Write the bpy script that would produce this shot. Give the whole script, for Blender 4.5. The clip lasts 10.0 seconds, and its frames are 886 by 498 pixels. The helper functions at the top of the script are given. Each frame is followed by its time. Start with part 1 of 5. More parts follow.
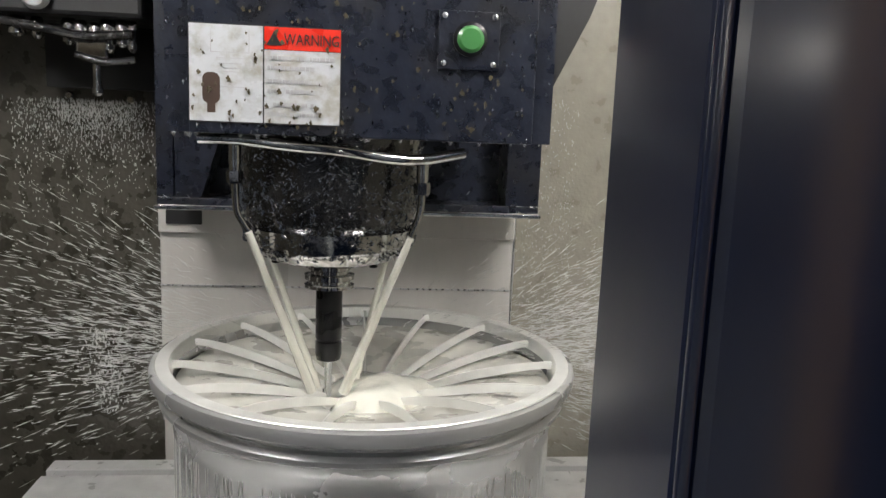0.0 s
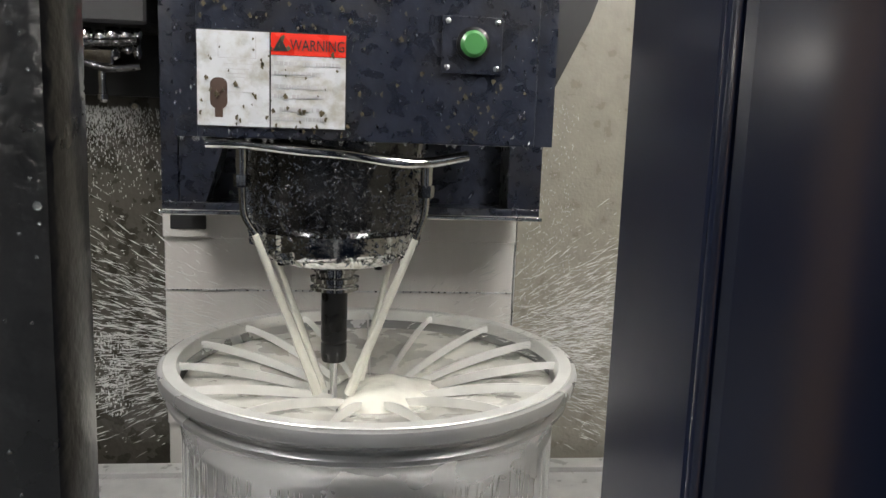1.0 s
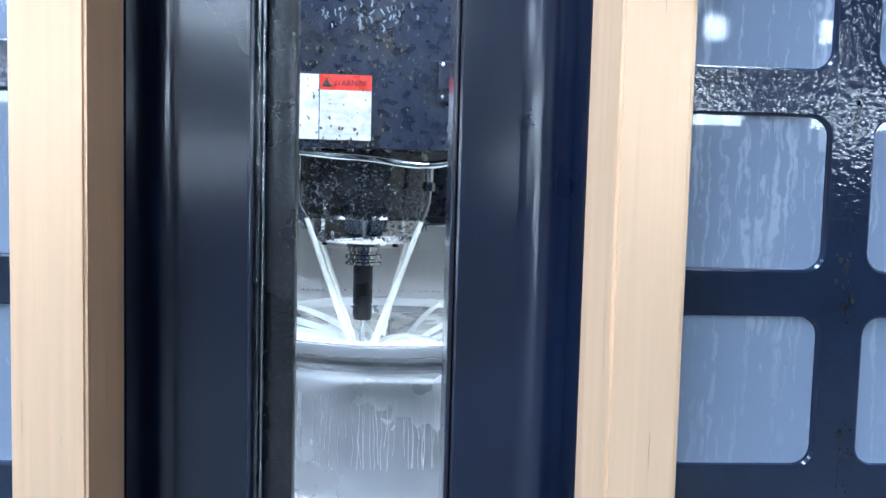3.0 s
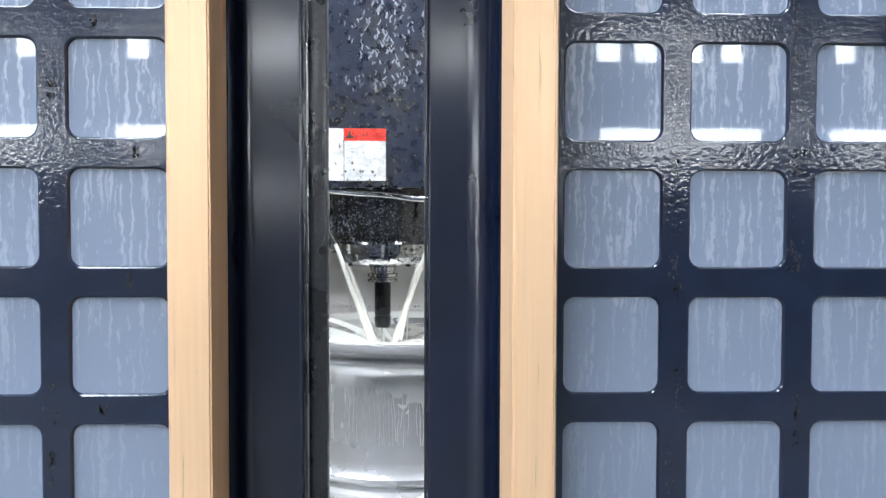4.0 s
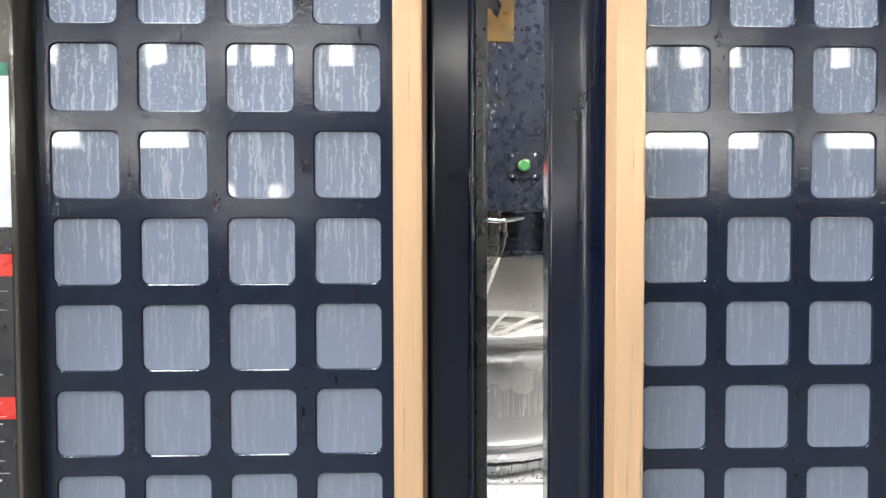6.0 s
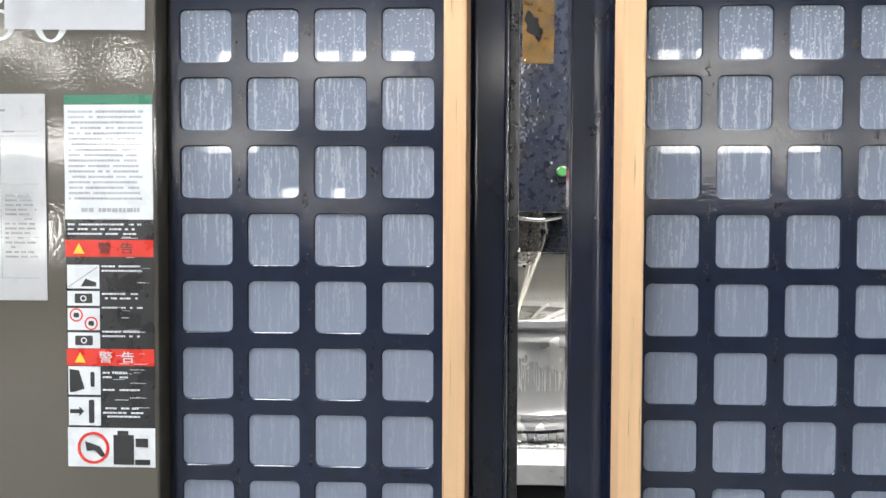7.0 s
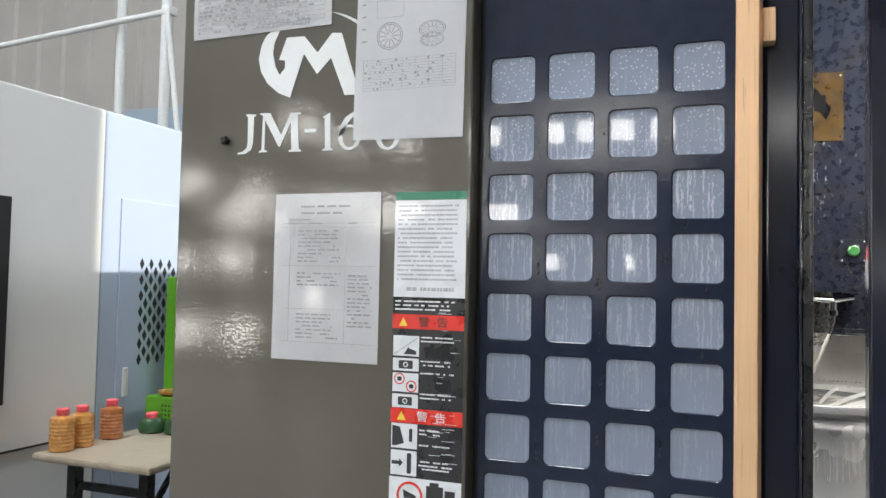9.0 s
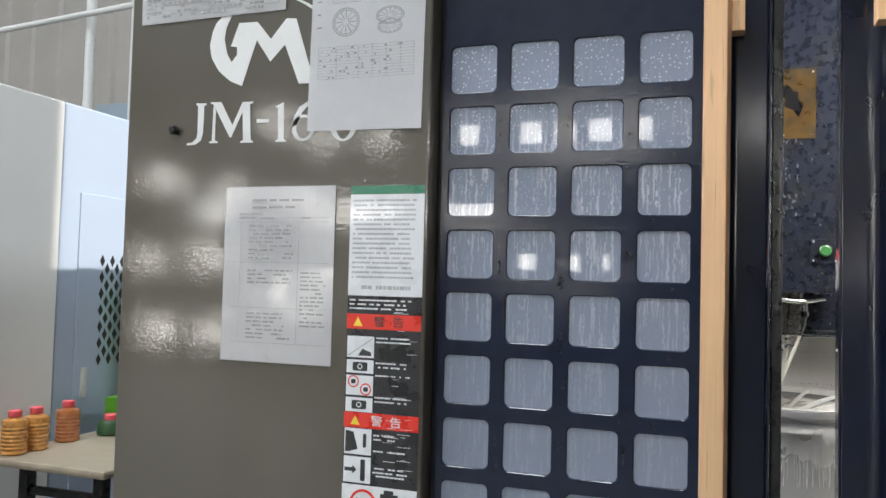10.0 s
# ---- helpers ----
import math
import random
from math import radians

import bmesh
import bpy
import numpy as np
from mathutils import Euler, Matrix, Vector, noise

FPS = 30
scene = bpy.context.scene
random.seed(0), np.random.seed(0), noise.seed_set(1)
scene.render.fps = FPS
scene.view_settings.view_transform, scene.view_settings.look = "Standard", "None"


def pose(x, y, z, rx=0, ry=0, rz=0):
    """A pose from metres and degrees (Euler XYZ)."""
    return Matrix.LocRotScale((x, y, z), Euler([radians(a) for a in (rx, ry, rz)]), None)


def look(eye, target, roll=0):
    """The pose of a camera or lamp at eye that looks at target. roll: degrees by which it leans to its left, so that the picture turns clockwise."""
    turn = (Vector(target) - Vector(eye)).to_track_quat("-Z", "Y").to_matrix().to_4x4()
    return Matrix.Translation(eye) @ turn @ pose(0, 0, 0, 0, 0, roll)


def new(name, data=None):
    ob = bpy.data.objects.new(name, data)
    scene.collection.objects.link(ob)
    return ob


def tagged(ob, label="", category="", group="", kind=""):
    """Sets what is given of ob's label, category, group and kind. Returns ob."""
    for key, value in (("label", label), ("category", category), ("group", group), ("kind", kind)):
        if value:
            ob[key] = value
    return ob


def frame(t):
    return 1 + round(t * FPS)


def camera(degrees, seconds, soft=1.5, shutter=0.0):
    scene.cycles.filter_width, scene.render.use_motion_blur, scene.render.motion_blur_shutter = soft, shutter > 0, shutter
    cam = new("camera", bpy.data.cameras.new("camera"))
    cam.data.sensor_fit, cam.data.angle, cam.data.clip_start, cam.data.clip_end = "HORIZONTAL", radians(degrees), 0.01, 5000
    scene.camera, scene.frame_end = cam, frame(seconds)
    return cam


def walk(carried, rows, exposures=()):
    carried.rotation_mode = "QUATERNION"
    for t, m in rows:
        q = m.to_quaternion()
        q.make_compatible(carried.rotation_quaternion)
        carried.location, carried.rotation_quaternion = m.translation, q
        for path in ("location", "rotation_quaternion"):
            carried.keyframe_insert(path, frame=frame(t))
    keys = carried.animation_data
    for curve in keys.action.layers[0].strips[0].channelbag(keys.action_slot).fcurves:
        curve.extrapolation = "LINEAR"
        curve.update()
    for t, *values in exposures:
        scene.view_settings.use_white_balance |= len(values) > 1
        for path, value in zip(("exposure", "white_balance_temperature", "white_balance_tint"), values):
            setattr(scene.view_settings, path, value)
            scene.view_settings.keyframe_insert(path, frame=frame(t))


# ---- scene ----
cam = camera(58.8, 10.0)
PATH = [
    (0, (-0.0084, -0.0710, 1.3638), (0.1890, 1.6895, 1.0721), 2.3),
    (0.5, (-0.0086, -0.0720, 1.3701), (0.1890, 1.6886, 1.0743), 2.2),
    (1, (-0.0148, -0.0814, 1.3617), (0.1860, 1.6853, 1.0819), 2.0),
    (1.5, (-0.0136, -0.1197, 1.3786), (0.1812, 1.6468, 1.0932), 2.1),
    (1.8, (-0.0077, -0.1521, 1.3366), (0.1852, 1.6243, 1.1197), 2.0),
    (2, (-0.0079, -0.1669, 1.3060), (0.1813, 1.6146, 1.1319), 1.6),
    (2.3, (-0.0086, -0.1987, 1.2832), (0.1640, 1.5846, 1.1101), 1.1),
    (2.5, (-0.0101, -0.2348, 1.2742), (0.1497, 1.5497, 1.1008), 0.7),
    (2.7, (-0.0123, -0.2742, 1.2902), (0.1418, 1.5100, 1.1090), 1.3),
    (3, (0.0020, -0.3800, 1.2875), (0.1246, 1.4270, 1.1630), 1.5),
    (4.3, (0.0290, -0.6610, 1.2950), (0.0830, 1.3370, 1.2240), 0.0),
    (4.5, (0.0091, -0.6891, 1.3045), (0.1036, 1.1245, 1.2173), 0.1),
    (5, (-0.0145, -0.7355, 1.3300), (0.0718, 1.0782, 1.2364), 0.1),
    (5.5, (-0.0945, -0.8127, 1.3400), (0.0036, 1.0009, 1.2527), 0.1),
    (5.7, (-0.1250, -0.8560, 1.3350), (-0.0300, 1.1400, 1.2470), 0.0),
    (6.8, (-0.1110, -1.0950, 1.3240), (-0.1500, 0.9040, 1.2580), 0.1),
    (7, (-0.1036, -1.1527, 1.3191), (-0.1809, 0.6627, 1.2573), 0.2),
    (7.5, (-0.1118, -1.2473, 1.3355), (-0.4018, 0.5473, 1.3027), 0.5),
    (8, (-0.1136, -1.2764, 1.3555), (-0.6591, 0.4582, 1.3818), 0.7),
    (8.3, (-0.1291, -1.2936, 1.3600), (-0.7118, 0.4273, 1.4155), 0.8),
    (8.5, (-0.1218, -1.2891, 1.3509), (-0.7409, 0.4182, 1.4327), 0.9),
    (9, (-0.1436, -1.2718, 1.3473), (-0.7855, 0.4273, 1.4245), 1.2),
    (9.5, (-0.1409, -1.2455, 1.3409), (-0.7973, 0.4482, 1.4227), 1.4),
    (10, (-0.1300, -1.2036, 1.3455), (-0.7273, 0.5109, 1.4236), 1.5),
]
walk(cam, [(t, look(eye, target, roll)) for t, eye, target, roll in PATH],
     [(0.0, -0.05, 6500, 10), (1.4, -0.05, 6500, 10), (2.0, 0.55, 6900, 11), (2.5, 0.95, 5000, 7), (3.2, 1.05, 4750, 6), (4.5, 1.0, 6200, 10), (7.0, 0.93, 6400, 10), (7.5, 0.87, 6400, 10), (8.5, 0.48, 6400, 10), (9.5, 0.48, 6400, 10), (10.0, 0.3, 6400, 10)])

# ---- world, daylight, lamps ----
world = bpy.data.worlds.new("sky")
scene.world = world
world.use_nodes = True
_n = world.node_tree.nodes
_sky = _n.new("ShaderNodeTexSky")
_sky.sky_type, _sky.sun_disc, _sky.sun_elevation, _sky.sun_rotation = "NISHITA", False, radians(39.7), radians(90)
_n["Background"].inputs[1].default_value = 0.12
world.node_tree.links.new(_sky.outputs[0], _n["Background"].inputs[0])


def area_lamp(name, eye, target, w, h, watts, colour=(1, 1, 1)):
    l = bpy.data.lights.new(name, "AREA")
    l.shape, l.size, l.size_y, l.energy, l.color = "RECTANGLE", w, h, watts, colour
    ob = new(name, l)
    ob.matrix_world = look(eye, target)
    return ob


sun = bpy.data.lights.new("sun", "SUN")
sun.energy, sun.angle, sun.color = 5.0, radians(0.5), (1, 0.95, 0.86)
new("sun", sun).matrix_world = look((0, 0, 0), (-1, 0.0, -0.83))
# Added fill lights under the skylight bands; no lamps hang there.
for _x, _y, _l in ((-7.5, -3.0, 9.0), (-1.8, -3.0, 9.0), (4.05, 4.0, 6.0)):
    area_lamp("skylight_lamp", (_x, _y, 6.75), (_x, _y, 0), 1.2, _l, 430, (0.9, 0.95, 1.0))
area_lamp("machine_work_lamp", (-0.60, 0.25, 2.02), (0.0, 0.95, 1.12), 0.08, 0.45, 11.5, (1.0, 0.97, 0.94))
area_lamp("machine_work_lamp", (0.50, 0.25, 2.02), (-0.05, 0.95, 1.12), 0.08, 0.45, 11.5, (1.0, 0.97, 0.94))


# ---- materials ----
def mat(name, base, rough=0.5, metal=0.0, coat=0.0, grain=40.0, vary=0.15, bump=0.0, bump_scale=200.0, stain=None, stain_amount=0.0,
        stain_scale=6.0, stretch=(1, 1, 1), spec=0.5, rough_vary=0.1, coat_rough=0.05, emit=None, emit_power=0.0, trans=0.0, random_tint=0.0):
    m = bpy.data.materials.new(name)
    m.use_nodes = True
    nt = m.node_tree
    b = nt.nodes["Principled BSDF"]
    b.inputs["Metallic"].default_value = metal
    b.inputs["Coat Weight"].default_value = coat
    b.inputs["Coat Roughness"].default_value = coat_rough
    b.inputs["Specular IOR Level"].default_value = spec
    b.inputs["Transmission Weight"].default_value = trans
    if emit:
        b.inputs["Emission Color"].default_value = (*emit, 1)
        b.inputs["Emission Strength"].default_value = emit_power
    co = nt.nodes.new("ShaderNodeTexCoord")
    mp = nt.nodes.new("ShaderNodeMapping")
    mp.inputs["Scale"].default_value = stretch
    nt.links.new(co.outputs["Object"], mp.inputs[0])
    fine = nt.nodes.new("ShaderNodeTexNoise")
    fine.inputs["Scale"].default_value = grain
    fine.inputs["Detail"].default_value = 6
    nt.links.new(mp.outputs[0], fine.inputs["Vector"])
    ramp = nt.nodes.new("ShaderNodeMapRange")
    ramp.inputs[1].default_value, ramp.inputs[2].default_value = 0.3, 0.7
    ramp.inputs[3].default_value, ramp.inputs[4].default_value = 1 - vary, 1 + vary
    nt.links.new(fine.outputs[0], ramp.inputs[0])
    mul = nt.nodes.new("ShaderNodeVectorMath")
    mul.operation = "SCALE"
    mul.inputs[0].default_value = base
    nt.links.new(ramp.outputs[0], mul.inputs["Scale"])
    out = mul.outputs[0]
    if stain:
        big = nt.nodes.new("ShaderNodeTexNoise")
        big.inputs["Scale"].default_value = stain_scale
        big.inputs["Detail"].default_value = 4
        big.inputs["Roughness"].default_value = 0.55
        nt.links.new(mp.outputs[0], big.inputs["Vector"])
        r2 = nt.nodes.new("ShaderNodeMapRange")
        r2.inputs[1].default_value, r2.inputs[2].default_value, r2.inputs[4].default_value = 0.42, 0.72, stain_amount
        r2.interpolation_type = "SMOOTHSTEP"
        nt.links.new(big.outputs[0], r2.inputs[0])
        mx = nt.nodes.new("ShaderNodeMix")
        mx.data_type = "RGBA"
        nt.links.new(r2.outputs[0], mx.inputs[0])
        nt.links.new(out, mx.inputs[6])
        mx.inputs[7].default_value = (*stain, 1)
        out = mx.outputs[2]
    if random_tint:
        oi = nt.nodes.new("ShaderNodeObjectInfo")
        r4 = nt.nodes.new("ShaderNodeMapRange")
        r4.inputs[3].default_value, r4.inputs[4].default_value = 1 - random_tint, 1 + random_tint
        nt.links.new(oi.outputs["Random"], r4.inputs[0])
        m2 = nt.nodes.new("ShaderNodeVectorMath")
        m2.operation = "SCALE"
        nt.links.new(out, m2.inputs[0])
        nt.links.new(r4.outputs[0], m2.inputs["Scale"])
        out = m2.outputs[0]
    nt.links.new(out, b.inputs["Base Color"])
    r3 = nt.nodes.new("ShaderNodeMapRange")
    r3.inputs[1].default_value, r3.inputs[2].default_value = 0.3, 0.7
    r3.inputs[3].default_value, r3.inputs[4].default_value = max(0.02, rough - rough_vary), min(1, rough + rough_vary)
    nt.links.new(fine.outputs[0], r3.inputs[0])
    nt.links.new(r3.outputs[0], b.inputs["Roughness"])
    if bump:
        bn = nt.nodes.new("ShaderNodeTexNoise")
        bn.inputs["Scale"].default_value = bump_scale
        bn.inputs["Detail"].default_value = 2
        nt.links.new(co.outputs["Object"], bn.inputs["Vector"])
        bp = nt.nodes.new("ShaderNodeBump")
        bp.inputs["Strength"].default_value = bump
        bp.inputs["Distance"].default_value = 0.001
        nt.links.new(bn.outputs[0], bp.inputs["Height"])
        nt.links.new(bp.outputs[0], b.inputs["Normal"])
        nt.links.new(bp.outputs[0], b.inputs["Coat Normal"])
    return m


def wet_glass():
    """Fogged door pane: dried coolant runs, drops, and a clear sharp surface."""
    m = bpy.data.materials.new("fogged_glass")
    m.use_nodes = True
    nt = m.node_tree
    N, L = nt.nodes.new, nt.links.new
    b = nt.nodes["Principled BSDF"]
    co = N("ShaderNodeTexCoord")
    oi = N("ShaderNodeObjectInfo")
    off = N("ShaderNodeVectorMath")
    off.operation = "ADD"
    sc = N("ShaderNodeVectorMath")
    sc.operation = "SCALE"
    sc.inputs[0].default_value = (7, 3, 5)
    L(oi.outputs["Random"], sc.inputs["Scale"])
    L(co.outputs["Object"], off.inputs[0])
    L(sc.outputs[0], off.inputs[1])
    warp = N("ShaderNodeTexNoise")
    warp.inputs["Scale"].default_value = 85
    L(off.outputs[0], warp.inputs["Vector"])
    wsc = N("ShaderNodeVectorMath")
    wsc.operation = "SCALE"
    wsc.inputs["Scale"].default_value = 0.0065
    L(warp.outputs["Color"], wsc.inputs[0])
    add = N("ShaderNodeVectorMath")
    add.operation = "ADD"
    L(off.outputs[0], add.inputs[0])
    L(wsc.outputs[0], add.inputs[1])
    mp = N("ShaderNodeMapping")
    mp.inputs["Scale"].default_value = (1, 1, 0.045)
    L(add.outputs[0], mp.inputs[0])
    runs = N("ShaderNodeTexNoise")
    runs.inputs["Scale"].default_value = 270
    runs.inputs["Detail"].default_value = 3
    L(mp.outputs[0], runs.inputs["Vector"])
    rr_ = N("ShaderNodeMapRange")
    rr_.inputs[1].default_value, rr_.inputs[2].default_value = 0.53, 0.64
    L(runs.outputs[0], rr_.inputs[0])
    drops = N("ShaderNodeTexVoronoi")
    drops.inputs["Scale"].default_value = 165
    L(off.outputs[0], drops.inputs["Vector"])
    dr = N("ShaderNodeMapRange")
    dr.inputs[1].default_value, dr.inputs[2].default_value, dr.inputs[3].default_value, dr.inputs[4].default_value = 0.20, 0.27, 1, 0
    L(drops.outputs[0], dr.inputs[0])
    geo = N("ShaderNodeNewGeometry")
    hi = N("ShaderNodeSeparateXYZ")
    L(geo.outputs["Position"], hi.inputs[0])
    top = N("ShaderNodeMapRange")
    top.inputs[1].default_value, top.inputs[2].default_value = 1.40, 1.62
    L(hi.outputs["Z"], top.inputs[0])
    dm = N("ShaderNodeMath")
    dm.operation = "MULTIPLY"
    L(dr.outputs[0], dm.inputs[0])
    L(top.outputs[0], dm.inputs[1])
    rm = N("ShaderNodeMath")
    rm.operation = "MULTIPLY"
    grow = N("ShaderNodeMapRange")
    grow.inputs[1].default_value, grow.inputs[2].default_value, grow.inputs[3].default_value, grow.inputs[4].default_value = 1.15, 1.52, 0.14, 0.8
    L(hi.outputs["Z"], grow.inputs[0])
    L(grow.outputs[0], rm.inputs[1])
    L(rr_.outputs[0], rm.inputs[0])
    fade = N("ShaderNodeMapRange")
    fade.inputs[1].default_value, fade.inputs[2].default_value, fade.inputs[3].default_value, fade.inputs[4].default_value = 1.54, 1.65, 1.0, 0.12
    L(hi.outputs["Z"], fade.inputs[0])
    few = N("ShaderNodeMath")
    few.operation = "MULTIPLY"
    L(rm.outputs[0], few.inputs[0])
    L(fade.outputs[0], few.inputs[1])
    mxx = N("ShaderNodeMath")
    mxx.operation = "MAXIMUM"
    L(dm.outputs[0], mxx.inputs[0])
    L(few.outputs[0], mxx.inputs[1])
    mix = N("ShaderNodeMix")
    mix.data_type = "RGBA"
    mix.inputs[6].default_value = (0.245, 0.280, 0.355, 1)
    mix.inputs[7].default_value = (0.68, 0.69, 0.71, 1)
    L(mxx.outputs[0], mix.inputs[0])
    L(mix.outputs[2], b.inputs["Base Color"])
    b.inputs["Roughness"].default_value = 0.6
    b.inputs["Transmission Weight"].default_value = 0.25
    b.inputs["Coat Weight"].default_value = 0.6
    b.inputs["Coat Roughness"].default_value = 0.03
    b.inputs["Coat IOR"].default_value = 1.5
    return m


NAVY = mat("navy_gloss_paint", (0.0055, 0.011, 0.029), 0.4, coat=1.0, spec=0.15, bump=0.22, bump_scale=250, vary=0.25, stain=(0.014, 0.019, 0.031), stain_amount=0.5, coat_rough=0.085)
# Darker copy of NAVY: shade on the door folds is put into the colour.
NAVY_FLANGE = mat("navy_gloss_fold_shaded", (0.0036, 0.0066, 0.0200), 0.35, coat=1.0, spec=0.2, bump=0.07, bump_scale=40, vary=0.3, grain=9, stain=(0.006, 0.007, 0.010), stain_amount=0.5, stain_scale=14, coat_rough=0.15, rough_vary=0.12)
NAVY_IN = mat("navy_wet_paint", (0.0115, 0.0145, 0.025), 0.3, coat=0.8, bump=0.6, bump_scale=150, vary=0.35, grain=70, stain=(0.024, 0.021, 0.015), stain_amount=0.4, stain_scale=16, coat_rough=0.12)
GOLD = mat("gold_anodised_aluminium", (0.86, 0.555, 0.315), 0.36, metal=0.35, vary=0.05, grain=300, stretch=(1, 1, 0.02))
OLIVE = mat("olive_grey_paint", (0.096, 0.084, 0.064), 0.35, coat=1.0, spec=0.35, bump=0.15, bump_scale=170, vary=0.06, grain=8, stain=(0.08, 0.072, 0.056), stain_amount=0.4, stain_scale=4, rough_vary=0.03, coat_rough=0.055)
RUBBER = mat("wet_black_seal", (0.008, 0.008, 0.0095), 0.3, coat=0.4, bump=0.2, bump_scale=500, vary=0.5, stain=(0.04, 0.04, 0.043), stain_amount=0.3, stain_scale=300)
STEEL = mat("brushed_steel", (0.62, 0.63, 0.64), 0.3, metal=1.0, vary=0.1, grain=200, stretch=(1, 1, 0.05))
STEEL_WET = mat("wet_bright_steel", (0.66, 0.66, 0.65), 0.14, metal=1.0, vary=0.15, bump=0.25, bump_scale=120, stain=(0.16, 0.15, 0.14), stain_amount=0.6, stain_scale=60)
BLACK_STEEL = mat("black_oxide_steel", (0.007, 0.007, 0.008), 0.3, coat=0.25, spec=0.3, vary=0.3)
CHROME = mat("polished_chrome_steel", (0.6, 0.6, 0.6), 0.1, metal=1.0, vary=0.05, rough_vary=0.04)
BLACK_WET = mat("wet_black_housing", (0.010, 0.010, 0.011), 0.2, coat=0.9, bump=0.7, bump_scale=150, vary=0.4, stain=(0.05, 0.047, 0.044), stain_amount=0.5, stain_scale=90)
ALU = mat("machined_aluminium", (0.60, 0.60, 0.595), 0.27, metal=0.68, vary=0.03, rough_vary=0.03, grain=9, bump=0.03, bump_scale=90)
ALU_FACE = mat("milky_wet_aluminium", (0.74, 0.74, 0.705), 0.34, metal=0.3, vary=0.08, rough_vary=0.05, grain=30, coat=0.6, bump=0.1, bump_scale=90)
DISH = mat("coolant_washed_aluminium", (0.60, 0.59, 0.54), 0.3, metal=0.15, vary=0.2, grain=28, coat=0.8, bump=0.3, bump_scale=60, stain=(0.26, 0.25, 0.20), stain_amount=0.6, stain_scale=11)
COOLANT = mat("milky_coolant", (0.84, 0.83, 0.74), 0.12, vary=0.05, coat=0.8, bump=0.6, bump_scale=120, trans=0.15)
BLOT = mat("dried_brown_coolant", (0.085, 0.070, 0.040), 0.35, coat=0.4, vary=0.4, grain=200)
DROP = mat("coolant_drops", (0.86, 0.86, 0.83), 0.15, vary=0.1, trans=0.3)
DRIP = mat("thin_coolant_film", (0.16, 0.17, 0.19), 0.08, vary=0.3, coat=1.0, rough_vary=0.05)
CLEAR = mat("clear_water", (0.9, 0.92, 0.92), 0.04, vary=0.02, rough_vary=0.02, trans=0.9)
GREY_IN = mat("wet_grey_cover", (0.60, 0.58, 0.55), 0.35, metal=0.05, vary=0.12, grain=12, stain=(0.70, 0.69, 0.66), stain_amount=0.6, stain_scale=9, stretch=(1, 1, 0.2))
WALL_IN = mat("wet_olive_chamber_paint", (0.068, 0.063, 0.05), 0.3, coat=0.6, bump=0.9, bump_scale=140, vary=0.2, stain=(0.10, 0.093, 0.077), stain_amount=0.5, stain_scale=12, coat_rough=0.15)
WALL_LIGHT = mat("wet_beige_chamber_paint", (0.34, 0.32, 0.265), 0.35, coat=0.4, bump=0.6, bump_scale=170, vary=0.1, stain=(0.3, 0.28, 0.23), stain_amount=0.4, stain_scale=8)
# Near black for dark parts, and as painted shade in holes, slots and gaps.
DARK = mat("dark_parts_and_recess_shade", (0.012, 0.012, 0.013), 0.5, vary=0.3)
TABLE = mat("ground_cast_iron", (0.66, 0.66, 0.65), 0.35, metal=0.15, vary=0.12, grain=30)
PAPER = mat("white_paper", (0.93, 0.93, 0.94), 0.6, vary=0.02)
LAMINATE = mat("laminated_paper", (0.93, 0.92, 0.92), 0.35, vary=0.02, coat=0.8, bump=0.15, bump_scale=14, coat_rough=0.08)
INK = mat("grey_print", (0.42, 0.42, 0.43), 0.6, vary=0.2)
INK_DARK = mat("black_print", (0.03, 0.03, 0.03), 0.4, vary=0.2)
LABEL_BLACK = mat("black_label_film", (0.02, 0.02, 0.021), 0.3, coat=0.5, vary=0.2)
LABEL_WHITE = mat("white_label_film", (0.74, 0.75, 0.76), 0.3, coat=0.5, vary=0.03)
LABEL_DIRTY = mat("stained_white_label", (0.54, 0.56, 0.58), 0.3, coat=0.5, vary=0.05, stain=(0.25, 0.21, 0.12), stain_amount=0.6, stain_scale=60)
LABEL_RED = mat("red_label_film", (0.72, 0.035, 0.02), 0.3, coat=0.5, vary=0.05)
LABEL_GREEN = mat("green_label_film", (0.03, 0.2, 0.11), 0.3, coat=0.5, vary=0.05)
YELLOW = mat("yellow_label_film", (0.8, 0.6, 0.05), 0.4, vary=0.05)
BRASS = mat("stained_yellow_plate", (0.072, 0.040, 0.008), 0.35, coat=0.4, vary=0.3, stain=(0.02, 0.017, 0.014), stain_amount=0.95, stain_scale=22)
WHITE_PAINT = mat("white_logo_paint", (0.76, 0.76, 0.74), 0.4, vary=0.03)
GREEN_CAP = mat("green_button_cap", (0.045, 0.19, 0.05), 0.4, vary=0.1, coat=0.4)
PANE = wet_glass()
CABINET = mat("glossy_white_cabinet", (0.74, 0.73, 0.70), 0.25, coat=0.7, vary=0.02, grain=3, bump=0.05, bump_scale=20, rough_vary=0.02)
CABINET_BLUE = mat("glossy_blue_grey_cabinet", (0.36, 0.42, 0.52), 0.18, coat=0.8, vary=0.02, grain=3, rough_vary=0.02)
LIME = mat("lime_green_paint", (0.10, 0.30, 0.014), 0.4, vary=0.08)
WOOD = mat("worn_beige_benchtop", (0.38, 0.32, 0.235), 0.45, vary=0.15, grain=25, stain=(0.25, 0.2, 0.14), stain_amount=0.5)
PLASTIC_OR = mat("orange_liquid_bottle", (0.72, 0.34, 0.08), 0.25, coat=0.6, vary=0.08, trans=0.2)
